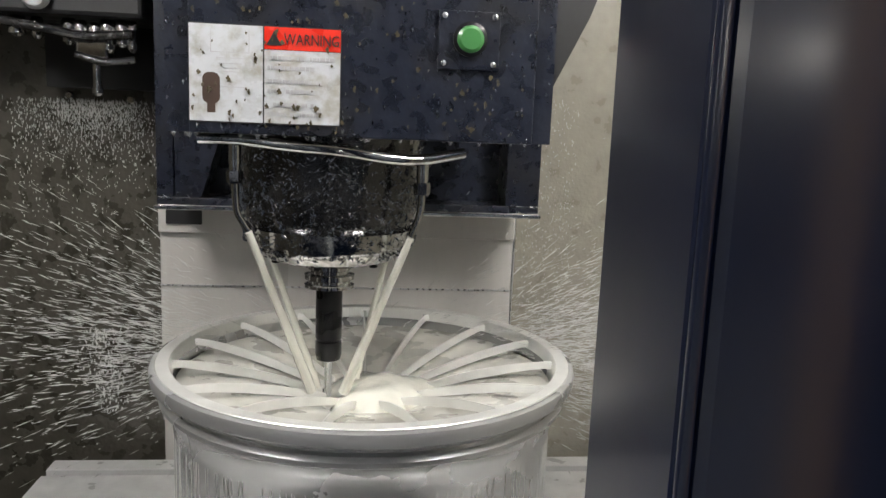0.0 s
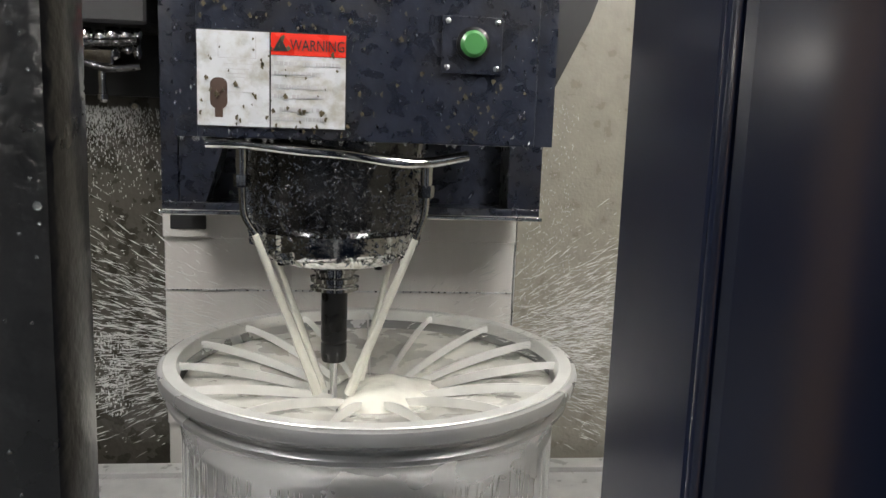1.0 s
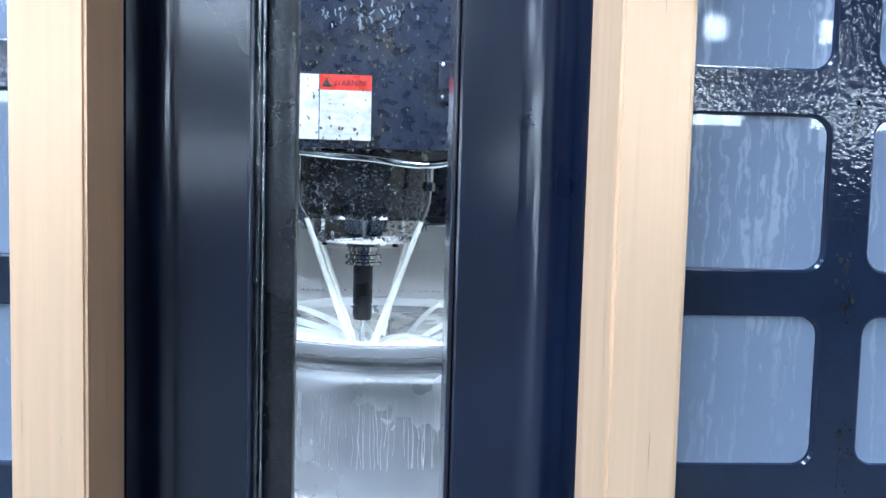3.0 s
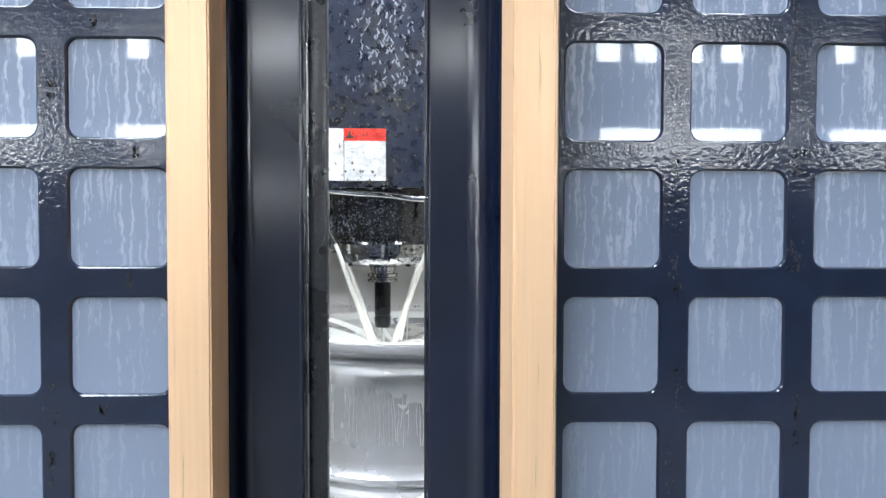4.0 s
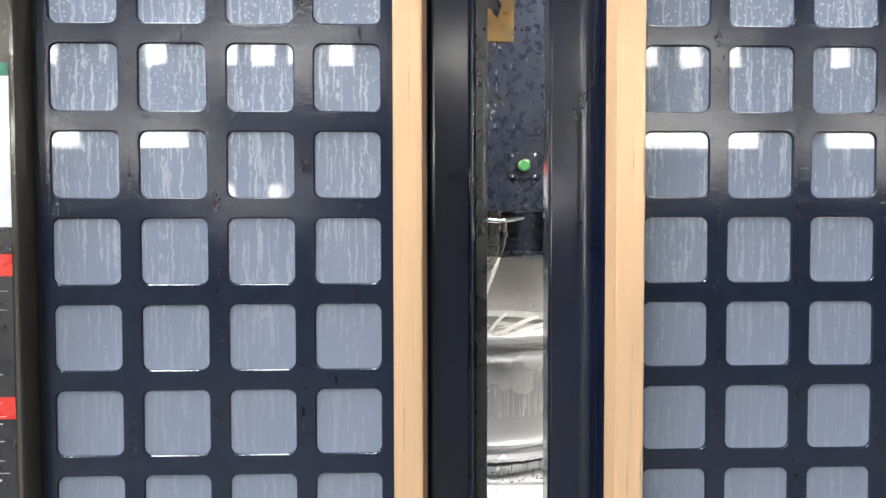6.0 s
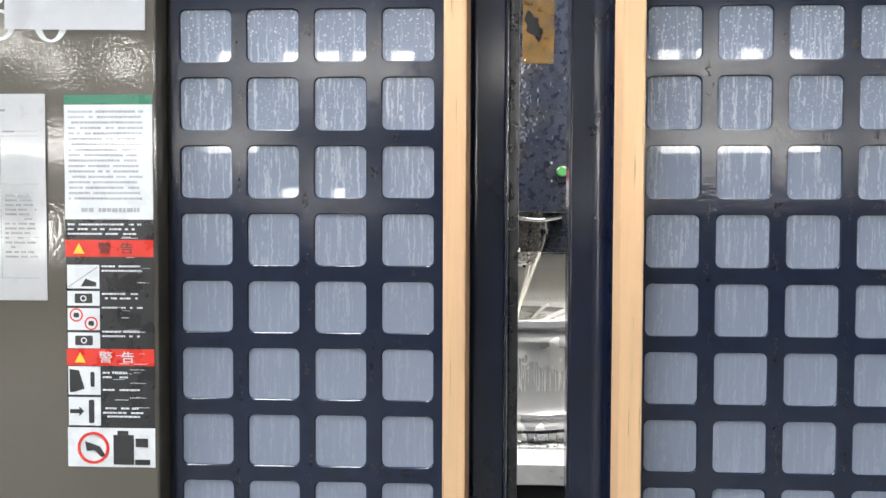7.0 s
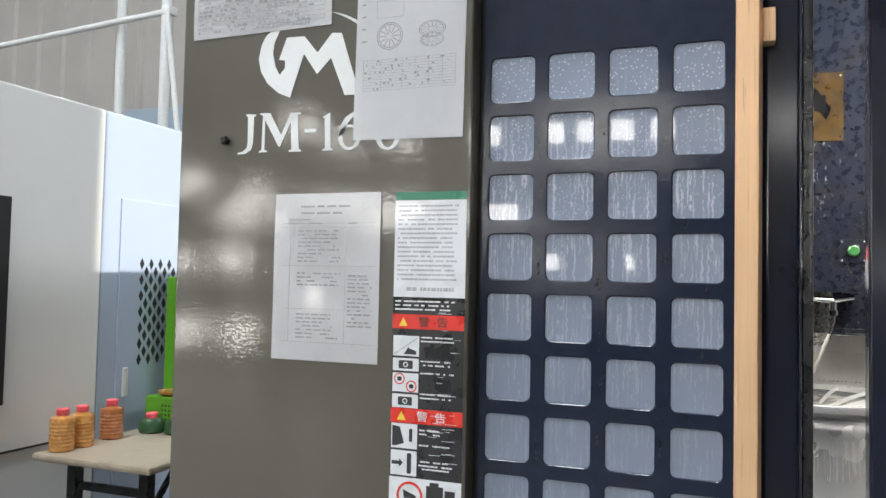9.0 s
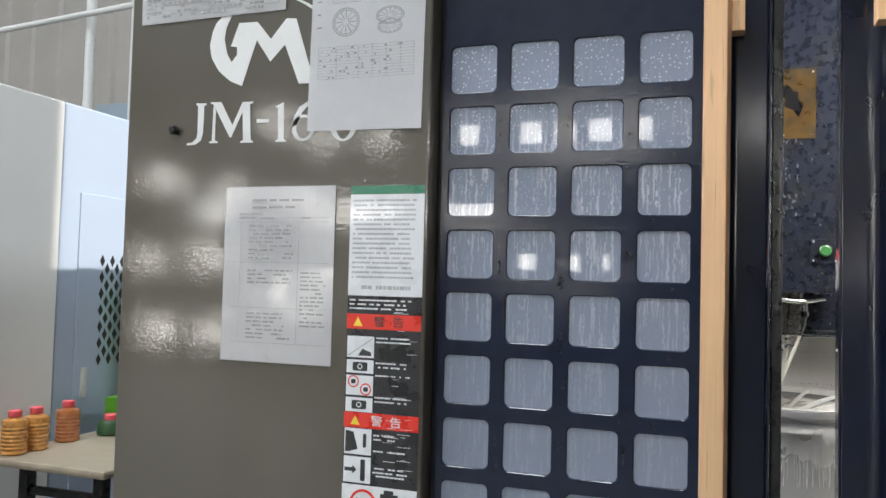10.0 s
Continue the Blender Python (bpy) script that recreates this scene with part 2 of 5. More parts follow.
PLASTIC_BR = mat("brown_liquid_bottle", (0.42, 0.15, 0.05), 0.25, coat=0.6, vary=0.1)
PINK = mat("pink_red_cap", (0.75, 0.1, 0.12), 0.4, vary=0.05)
GREEN_TUB = mat("dark_green_tub", (0.03, 0.08, 0.03), 0.35, vary=0.2)
SHEET = mat("corrugated_wall_sheet", (0.33, 0.305, 0.275), 0.45, vary=0.05, grain=3)
SHEET_BLUE = mat("translucent_blue_sheet", (0.27, 0.33, 0.38), 0.4, vary=0.05, grain=3)
PIPE_WHITE = mat("white_painted_steel", (0.55, 0.55, 0.53), 0.4, vary=0.05)
CONCRETE = mat("concrete_floor", (0.135, 0.135, 0.13), 0.4, vary=0.12, grain=5, stain=(0.12, 0.12, 0.12), stain_amount=0.5, stain_scale=1.5)
DAYLIGHT = mat("daylight_pane", (0.8, 0.85, 0.9), 0.3, emit=(1.0, 0.97, 0.90), emit_power=19)
# Glow for unseen openings added to make glare spots on the front panel.
DAYLIGHT_STRONG = mat("glare_opening", (0.8, 0.8, 0.75), 0.3, emit=(1.0, 0.96, 0.88), emit_power=22)
# Darker than HALL only so the navy doors reflect less light.
HALL_DARK = mat("hall_wall_darkened", (0.085, 0.08, 0.075), 0.6, vary=0.15, grain=1.2)
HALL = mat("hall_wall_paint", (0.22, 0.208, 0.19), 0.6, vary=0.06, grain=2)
ROOF = mat("roof_sheet", (0.2, 0.2, 0.2), 0.6, vary=0.06, grain=2)
TUBE = mat("lamp_tube", (0.9, 0.9, 0.9), 0.4, emit=(1, 0.98, 0.94), emit_power=14)
SKYPANEL = mat("skylight_sheet", (0.8, 0.85, 0.9), 0.5, emit=(0.85, 0.93, 1.0), emit_power=2.5)
BROWN_DARK = mat("dark_brown_crate", (0.06, 0.035, 0.025), 0.6, vary=0.2)


# ---- shape helpers ----
def thing(name, place, label, category, group="", kind=""):
    e = new(name)
    e.empty_display_size = 0.05
    e.matrix_basis = Matrix.Translation(place)
    return tagged(e, label, category, group, kind)


def part(name, bm, material, parent=None, label="", smooth=True):
    me = bpy.data.meshes.new(name)
    bmesh.ops.recalc_face_normals(bm, faces=bm.faces)
    if smooth:
        # round the small facets, keep the broad flat faces flat
        for f in bm.faces:
            f.smooth = True
        for e in bm.edges:
            if len(e.link_faces) == 2:
                ang = e.calc_face_angle(0)
                lo_a, hi_a = sorted(f.calc_area() for f in e.link_faces)
                e.smooth = ang < radians(32) and not (ang > radians(8) and hi_a > 12 * lo_a)
    bm.to_mesh(me)
    bm.free()
    me.materials.append(material)
    ob = new(name, me)
    if parent:
        ob.parent = parent
        if parent.type == "EMPTY":
            ob.matrix_parent_inverse = parent.matrix_basis.inverted()
    if label:
        ob["label"] = label
    return ob


def box(lo, hi, bevel=0.0, bm=None):
    bm = bm or bmesh.new()
    v = [bm.verts.new((x, y, z)) for x in (lo[0], hi[0]) for y in (lo[1], hi[1]) for z in (lo[2], hi[2])]
    fs = [bm.faces.new([v[i] for i in q]) for q in ((0, 1, 3, 2), (4, 6, 7, 5), (0, 4, 5, 1), (2, 3, 7, 6), (0, 2, 6, 4), (1, 5, 7, 3))]
    if bevel:
        bmesh.ops.bevel(bm, geom=list({e for f in fs for e in f.edges}), offset=bevel, segments=2, affect="EDGES", profile=0.5)
    return bm


def lathe(profile, centre, n=64, bm=None, axis="z", closed=False):
    """Turn (radius, height) pairs round an axis through centre."""
    bm = bm or bmesh.new()
    c = Vector(centre)
    rings = []
    for r, h in profile:
        ring = []
        for i in range(n):
            a = 2 * math.pi * i / n
            p = {"z": (r * math.cos(a), r * math.sin(a), h), "y": (r * math.cos(a), h, r * math.sin(a)), "x": (h, r * math.cos(a), r * math.sin(a))}[axis]
            ring.append(bm.verts.new(c + Vector(p)))
        rings.append(ring)
    pairs = list(zip(rings, rings[1:])) + ([(rings[-1], rings[0])] if closed else [])
    for a, b in pairs:
        for i in range(n):
            bm.faces.new((a[i], a[(i + 1) % n], b[(i + 1) % n], b[i]))
    if not closed:
        bm.faces.new(rings[0])
        bm.faces.new(rings[-1])
    return bm


def tube(points, r, n=12, bm=None, r_end=None):
    bm = bm or bmesh.new()
    pts = [Vector(p) for p in points]
    rings = []
    side = None
    for i, p in enumerate(pts):
        d = (pts[min(i + 1, len(pts) - 1)] - pts[max(i - 1, 0)]).normalized()
        if side is None:
            side = d.orthogonal().normalized()
        side = (side - d * side.dot(d)).normalized()
        up = d.cross(side)
        k = i / max(1, len(pts) - 1)
        rad = r + ((r_end if r_end is not None else r) - r) * k
        rings.append([bm.verts.new(p + rad * (math.cos(2 * math.pi * j / n) * side + math.sin(2 * math.pi * j / n) * up)) for j in range(n)])
    for a, b in zip(rings, rings[1:]):
        for i in range(n):
            bm.faces.new((a[i], a[(i + 1) % n], b[(i + 1) % n], b[i]))
    bm.faces.new(rings[0])
    bm.faces.new(rings[-1])
    return bm


def smooth_path(points, steps=6):
    """A soft curve through the points."""
    p = [Vector(q) for q in points]
    p = [2 * p[0] - p[1]] + p + [2 * p[-1] - p[-2]]
    out = []
    for i in range(1, len(p) - 2):
        for s in range(steps):
            t = s / steps
            out.append(0.5 * ((2 * p[i]) + (p[i + 1] - p[i - 1]) * t + (2 * p[i - 1] - 5 * p[i] + 4 * p[i + 1] - p[i + 2]) * t * t
                              + (3 * p[i] - p[i - 1] - 3 * p[i + 1] + p[i + 2]) * t ** 3))
    return out + [p[-2]]


def rounded(cx, cz, w, h, r, k=5):
    """The outline of a rounded rectangle in x and z, corner by corner."""
    out = []
    for qx, qz, a0 in ((1, 1, 0), (-1, 1, 90), (-1, -1, 180), (1, -1, 270)):
        out.append([(cx + qx * (w / 2 - r) + r * math.cos(radians(a0 + 90 * i / k)), cz + qz * (h / 2 - r) + r * math.sin(radians(a0 + 90 * i / k))) for i in range(k + 1)])
    return out


def slab(outline, y0, y1, bm=None):
    """A flat plate from an outline of (x, z) pairs between two depths."""
    bm = bm or bmesh.new()
    a = [bm.verts.new((x, y0, z)) for x, z in outline]
    b = [bm.verts.new((x, y1, z)) for x, z in outline]
    bm.faces.new(a)
    bm.faces.new(b[::-1])
    n = len(a)
    for i in range(n):
        bm.faces.new((a[i], b[i], b[(i + 1) % n], a[(i + 1) % n]))
    return bm


def rounded_slab(cx, cz, w, h, r, y0, y1, bm=None):
    return slab([p for c in rounded(cx, cz, w, h, r) for p in c], y0, y1, bm)


def lettering(name, words, size, x, y, z, material, parent, label="", depth=0.0004, width=None, align="LEFT"):
    cu = bpy.data.curves.new(name, "FONT")
    cu.body, cu.size, cu.extrude, cu.align_x, cu.resolution_u = words, size, depth, align, 3
    tmp = bpy.data.objects.new(name, cu)
    scene.collection.objects.link(tmp)
    me = bpy.data.meshes.new_from_object(tmp.evaluated_get(bpy.context.evaluated_depsgraph_get()))
    bpy.data.objects.remove(tmp)
    bpy.data.curves.remove(cu)
    xs = [v.co.x for v in me.vertices] or [0, 1]
    k = width / (max(xs) - min(xs)) if width else 1
    x_from = min(xs) if align == "LEFT" else 0
    me.transform(Matrix.Translation((x, y, z)) @ Euler((radians(90), 0, 0)).to_matrix().to_4x4() @ Matrix.Diagonal((k, 1, 1, 1)) @ Matrix.Translation((-x_from, 0, 0)))
    me.materials.clear()
    me.materials.append(material)
    ob = new(name, me)
    ob.parent = parent
    if parent.type == "EMPTY":
        ob.matrix_parent_inverse = parent.matrix_basis.inverted()
    if label:
        ob["label"] = label
    return ob


def print_lines(x0, x1, z_top, z_bot, pitch, h, y, seed, fill=0.85, word=0.012, ragged=0.25, bm=None):
    """Rows of small bars in place of writing too small to read."""
    rng = random.Random(seed)
    bm = bm or bmesh.new()
    z = z_top
    while z > z_bot:
        x, end = x0, x1 - (x1 - x0) * ragged * rng.random()
        while x < end:
            w = min(word * (0.4 + 1.2 * rng.random()), end - x)
            if rng.random() < fill and w > 0.001:
                box((x, y - 0.0004, z - h), (x + w, y, z), bm=bm)
            x += w + word * 0.25
        z -= pitch
    return bm


# ---- hall ----
def hall():
    f = part("floor", box((-12, -9, -0.2), (9, 8.2, 0)), CONCRETE)
    tagged(f, "grey concrete factory floor with stains", "floor", kind="structure")
    w = box((-12, 8.0, 0), (9, 8.2, 7))
    tagged(part("wall_north", w, HALL), "far factory wall of painted panels", "wall", kind="structure")
    tagged(part("wall_east", box((9, -9, 0), (9.2, 8.2, 7)), HALL), "plain factory side wall", "wall", kind="structure")
    tagged(part("wall_west", box((-12.2, -9, 0), (-12, 8.2, 7)), HALL), "plain factory side wall", "wall", kind="structure")
    # unseen south wall with its window openings, darkened to keep door reflections dark
    bm = bmesh.new()
    holes = []
    for x0, x1 in ((-7.6, -6.9), (-6.5, -4.2), (-3.6, -2.9), (2.2, 4.2), (5.0, 6.4)):
        holes.append((x0, x1, 2.2, 2.42))
    for c in (-5.5, -4.6, -3.3, -2.45, -2.0, -1.55, -1.05, 0.4, 2.3, 2.75, 3.3, 3.8, 5.2):
        holes.append((c - 0.15, c + 0.15, 3.2, 3.5))
    for x0, x1 in ((-2.6, -2.35), (-1.95, -1.78), (-1.5, -1.4), (1.5, 1.7)):
        holes.append((x0, x1, 1.55, 1.75))
    # added glowing openings, each set where its reflection lands as panel glare
    strong = [(-7.15, -6.75, 2.5, 2.75), (-8.6, -8.2, 1.45, 1.75), (-8.5, -7.9, 2.72, 2.95), (-8.4, -7.95, 0.35, 0.70), (-7.6, -7.1, 1.5, 1.78), (-7.4, -7.0, 0.35, 0.70), (-6.15, -5.55, 0.95, 1.30), (-6.5, -5.95, 3.55, 3.75)]
    holes += strong
    xs = sorted({-12.0, 9.0, *[h[0] for h in holes], *[h[1] for h in holes]})
    zs = sorted({0, 7, *[h[2] for h in holes], *[h[3] for h in holes]})
    for k, h in enumerate(holes):
        tagged(part("window_%d" % (k + 1), box((h[0] + 0.001, -8.95, h[2] + 0.001), (h[1] - 0.001, -8.93, h[3] - 0.001)), DAYLIGHT_STRONG if h in strong else DAYLIGHT), "bright daylight window in the factory wall", "window", kind="structure")
    for a, b in zip(xs, xs[1:]):
        for c, d in zip(zs, zs[1:]):
            if not any(h[0] <= a and b <= h[1] and h[2] <= c and d <= h[3] for h in holes):
                box((a, -9.0, c), (b, -8.8, d), bm=bm)
    bmesh.ops.remove_doubles(bm, verts=bm.verts, dist=0.0005)
    tagged(part("wall_south", bm, HALL_DARK, smooth=False), "unseen factory wall with small daylight windows, darkened for the door reflections", "wall", kind="structure")
    # unseen roof with skylight bands, laid out to shape the sunlight
    bm = bmesh.new()
    for a, b in ((-12, -8.1), (-6.9, -2.4), (-1.2, 3.3), (4.8, 9)):
        box((a, -9, 7), (b, 8.2, 7.1), bm=bm)
    # added roof piece that keeps the sun off the cabinet's near panel
    box((3.3, -9, 7), (4.8, 0.97, 7.1), bm=bm)
    tagged(part("ceiling", bm, ROOF, smooth=False), "unseen sheet metal roof with skylight bands that shape the sun", "ceiling", kind="structure")
    for i, (x, w) in enumerate(((-7.5, 0.6), (-1.8, 0.6), (4.05, 0.75))):
        sk = part("skylight_%d" % (i + 1), box((x - w + 0.001, 0.971 if x > 3 else -9, 7.02), (x + w - 0.001, 8.2, 7.05)), SKYPANEL)
        sk.visible_shadow = False
        tagged(sk, "translucent white roof skylight band", "skylight", kind="structure")
    # corrugated inner cladding high on the far side
    bm = bmesh.new()
    x, y0 = -11.0, 5.2
    while x < -1.2:
        d = 0.03
        pts = [(x, y0), (x + 0.26, y0), (x + 0.29, y0 - d), (x + 0.33, y0 - d), (x + 0.36, y0)]
        for (xa, ya), (xb, yb) in zip(pts, pts[1:]):
            v = [bm.verts.new(q) for q in ((xa, ya, 0), (xb, yb, 0), (xb, yb, 6.9), (xa, ya, 6.9))]
            bm.faces.new(v)
        x += 0.36
    bmesh.ops.remove_doubles(bm, verts=bm.verts, dist=0.0005)
    bmesh.ops.solidify(bm, geom=bm.faces[:], thickness=0.004)
    tagged(part("wall_cladding", bm, SHEET, smooth=False), "beige corrugated steel wall cladding", "wall", kind="structure")


hall()


# ---- machine enclosure ----
PITCH, HOLE, ROW0 = 0.10, 0.0765, 1.6927
LEFT_COLS = [-0.5045 + PITCH * i for i in range(4)]
RIGHT_COLS = [0.181 + PITCH * i for i in range(4)]
ROWS = 9


def leaf(name, cols, x_in, x_out, strip, number_label):
    """A sliding door leaf: a plate pierced by rounded square openings, each with its own pane."""
    door = thing(name, ((x_in + x_out) / 2, 0.0, 0.25), number_label, "machine door", kind="structure")
    bm = bmesh.new()
    y0, y1 = 0.0, 0.02
    for cx in cols:
        for r in range(ROWS):
            cz = ROW0 - PITCH * r
            corners = rounded(cx, cz, HOLE, HOLE, 0.0095)
            q = PITCH / 2
            rim = [(cx + q, cz + q), (cx - q, cz + q), (cx - q, cz - q), (cx + q, cz - q)]
            lip = 0.0012
            fr = [[bm.verts.new((x, y0, z)) for x, z in c] for c in rounded(cx, cz, HOLE + 2 * lip, HOLE + 2 * lip, 0.0105)]
            fm = [[bm.verts.new((x, y0 + lip, z)) for x, z in c] for c in corners]
            bk = [[bm.verts.new((x, y1, z)) for x, z in c] for c in corners]
            for ring, y in ((fr, y0), (bk, y1)):
                o = [bm.verts.new((x, y, z)) for x, z in rim]
                for i in range(4):
                    for a, b in zip(ring[i], ring[i][1:]):
                        bm.faces.new((a, b, o[i]))
                    j = (i + 1) % 4
                    bm.faces.new((ring[i][-1], ring[j][0], o[j], o[i]))
            for ra, rb in ((fr, fm), (fm, bk)):
                a, b = [v for c in ra for v in c], [v for c in rb for v in c]
                for i in range(len(a)):
                    bm.faces.new((a[i], a[(i + 1) % len(a)], b[(i + 1) % len(a)], b[i]))
    g0, g1 = min(cols) - PITCH / 2, max(cols) + PITCH / 2
    zt, zb = ROW0 + PITCH / 2, ROW0 - PITCH * (ROWS - 0.5)
    lo, hi = min(x_in, x_out), max(x_in, x_out)
    box((lo, y0, zt), (hi, y1, 2.15), bm=bm)
    box((lo, y0, 0.25), (hi, y1, zb), bm=bm)
    if lo < g0:
        box((lo, y0, zb), (g0, y1, zt), bm=bm)
    if g1 < hi:
        box((g1, y0, zb), (hi, y1, zt), bm=bm)
    bmesh.ops.remove_doubles(bm, verts=bm.verts, dist=0.0003)
    part("door_plate", bm, NAVY, door)
    me = None
    for cx in cols:
        for r in range(ROWS):
            cz = ROW0 - PITCH * r
            if me is None:
                first = part("pane", rounded_slab(cx, cz, HOLE - 0.0008, HOLE - 0.0008, 0.0092, 0.0028, 0.0085), PANE, door)
                first.visible_shadow = False
                me = first.data
                x_first, z_first = cx, cz
            else:
                p = new("pane", me)
                p.parent = door
                p.visible_shadow = False
                p.matrix_parent_inverse = door.matrix_basis.inverted()
                p.location = (cx - x_first, 0, cz - z_first)
    # gold grip strip: flat face with a wide inner chamfer
    a, b, c, d = strip
    pr = [(a, -0.030), (a, -0.054), (b, -0.0585), (c, -0.0585), (d, -0.054), (d, -0.030)]
    if x_in > x_out:
        pr[4] = (d, -0.038)
    else:
        pr[1] = (a, -0.038)
    part("strip_riser", box((a + 0.001, -0.0297, 0.42), (d - 0.001, -0.0004, 2.02)), NAVY, door)
    bm = bmesh.new()
    lo_r = [bm.verts.new((x, y, 0.42)) for x, y in pr]
    hi_r = [bm.verts.new((x, y, 2.02)) for x, y in pr]
    bm.faces.new(lo_r)
    bm.faces.new(hi_r)
    for i in range(len(pr)):
        bm.faces.new((lo_r[i], lo_r[(i + 1) % len(pr)], hi_r[(i + 1) % len(pr)], hi_r[i]))
    bmesh.ops.bevel(bm, geom=[e for e in bm.edges if abs(e.verts[0].co.z - e.verts[1].co.z) > 1], offset=0.0012, segments=2, affect="EDGES")
    st = part("grip_strip", bm, GOLD, door, "long gold anodised grip strip")
    inner = 1 if x_in > x_out else -1
    xa = d if inner > 0 else a
    part("strip_bracket", box((min(xa, xa + inner * 0.018), -0.03, 1.714), (max(xa, xa + inner * 0.018), -0.0005, 1.765), 0.001), GOLD, st)
    return door


# left leaf, right leaf
door_1 = leaf("door_1", LEFT_COLS, -0.1140, -0.556, (-0.1505, -0.148, -0.1190, -0.1132), "navy sliding machine door with fogged square panes and gold grip")
door_2 = leaf("door_2", RIGHT_COLS, 0.0904, 0.60, (0.0893, 0.0955, 0.1258, 0.1280), "navy sliding machine door leaf with fogged square panes, pulled nearly shut")


def fold_fillet(x, y, side, door, r=0.022):
    """Rounded inside corner between a recessed fold and the strip's side."""
    arc = [(x - side * r + side * r * math.sin(radians(9 * i)), y - r + r * math.cos(radians(9 * i))) for i in range(11)]
    bm = bmesh.new()
    rings = [[bm.verts.new((u, v, z)) for u, v in arc + [(x, y)]] for z in (0.25, 2.15)]
    n = len(rings[0])
    bm.faces.new(rings[0])
    bm.faces.new(rings[1])
    for i in range(n):
        bm.faces.new((rings[0][i], rings[0][(i + 1) % n], rings[1][(i + 1) % n], rings[1][i]))
    bmesh.ops.remove_doubles(bm, verts=bm.verts, dist=0.00005)
    part("edge_fillet", bm, NAVY_FLANGE, door)


def door_edges():
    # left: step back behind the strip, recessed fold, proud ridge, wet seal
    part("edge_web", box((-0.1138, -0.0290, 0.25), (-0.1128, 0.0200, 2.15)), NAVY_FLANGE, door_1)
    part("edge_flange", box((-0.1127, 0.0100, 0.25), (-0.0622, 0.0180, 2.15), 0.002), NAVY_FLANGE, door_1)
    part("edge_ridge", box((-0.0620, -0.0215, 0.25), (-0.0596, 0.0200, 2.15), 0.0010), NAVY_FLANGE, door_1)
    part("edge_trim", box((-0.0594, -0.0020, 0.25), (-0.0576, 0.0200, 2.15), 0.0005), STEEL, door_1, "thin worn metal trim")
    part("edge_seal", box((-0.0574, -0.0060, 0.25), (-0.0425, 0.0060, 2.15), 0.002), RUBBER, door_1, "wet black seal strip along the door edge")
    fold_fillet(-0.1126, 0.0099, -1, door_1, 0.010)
    rng = random.Random(77)
    bm = bmesh.new()
    for i in range(420):
        x, z, k = rng.uniform(-0.0565, -0.0435), rng.uniform(0.85, 1.95), 0.0002 + 0.0006 * rng.random() ** 3
        lathe([(k, -0.0060), (k * 0.8, -0.0060 - 0.5 * k), (k * 0.3, -0.0060 - 0.7 * k)], (x, 0, z), 6, bm, axis="y")
    tagged(part("seal_drop", bm, CLEAR, door_1, "beads of coolant on the seal"), kind="stuff")
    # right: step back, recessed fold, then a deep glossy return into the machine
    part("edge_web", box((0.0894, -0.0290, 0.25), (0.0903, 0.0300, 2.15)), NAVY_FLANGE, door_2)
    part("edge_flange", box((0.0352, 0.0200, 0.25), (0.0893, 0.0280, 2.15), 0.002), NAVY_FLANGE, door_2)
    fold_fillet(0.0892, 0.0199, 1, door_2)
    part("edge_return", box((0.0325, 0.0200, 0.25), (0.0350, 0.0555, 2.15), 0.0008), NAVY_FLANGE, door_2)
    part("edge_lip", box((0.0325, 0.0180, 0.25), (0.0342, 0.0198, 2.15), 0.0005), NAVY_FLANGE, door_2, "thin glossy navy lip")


door_edges()


def oily_runs(door, cols, seed):
    """Dark oily specks that ran down the plate between the panes."""
    rng = random.Random(seed)
    bm = bmesh.new()
    for cx in cols:
        for r in range(ROWS - 1):
            if rng.random() < 0.35:
                continue
            x0 = cx + PITCH / 2 + rng.uniform(-0.006, 0.006)
            z0 = ROW0 - PITCH * r + rng.uniform(-0.05, 0.03)
            if x0 > max(cols):
                x0 = cx + rng.uniform(-0.03, 0.03)
                z0 = ROW0 - PITCH * (r + 0.5) + 0.006
            wide = rng.choice((0.0012, 0.0022, 0.004))
            fall = 0.008 if x0 > max(cols) - 0.035 else rng.uniform(0.015, 0.06)
            for i in range(rng.randrange(10, 42)):
                x, z = x0 + rng.gauss(0, wide), z0 - fall * rng.random()
                k = 0.0003 + 0.0009 * rng.random() ** 2
                slab([(x + k * math.cos(w), z + k * (1.0 + 1.6 * (w > 3)) * math.sin(w)) for w in (2 * math.pi * j / 7 for j in range(7))], -0.0005, -0.0001, bm)
    tagged(part("oily_run", bm, RUBBER, door, "dark oily specks run down the plate"), kind="stuff")


oily_runs(door_1, LEFT_COLS, 51)
oily_runs(door_2, RIGHT_COLS, 52)


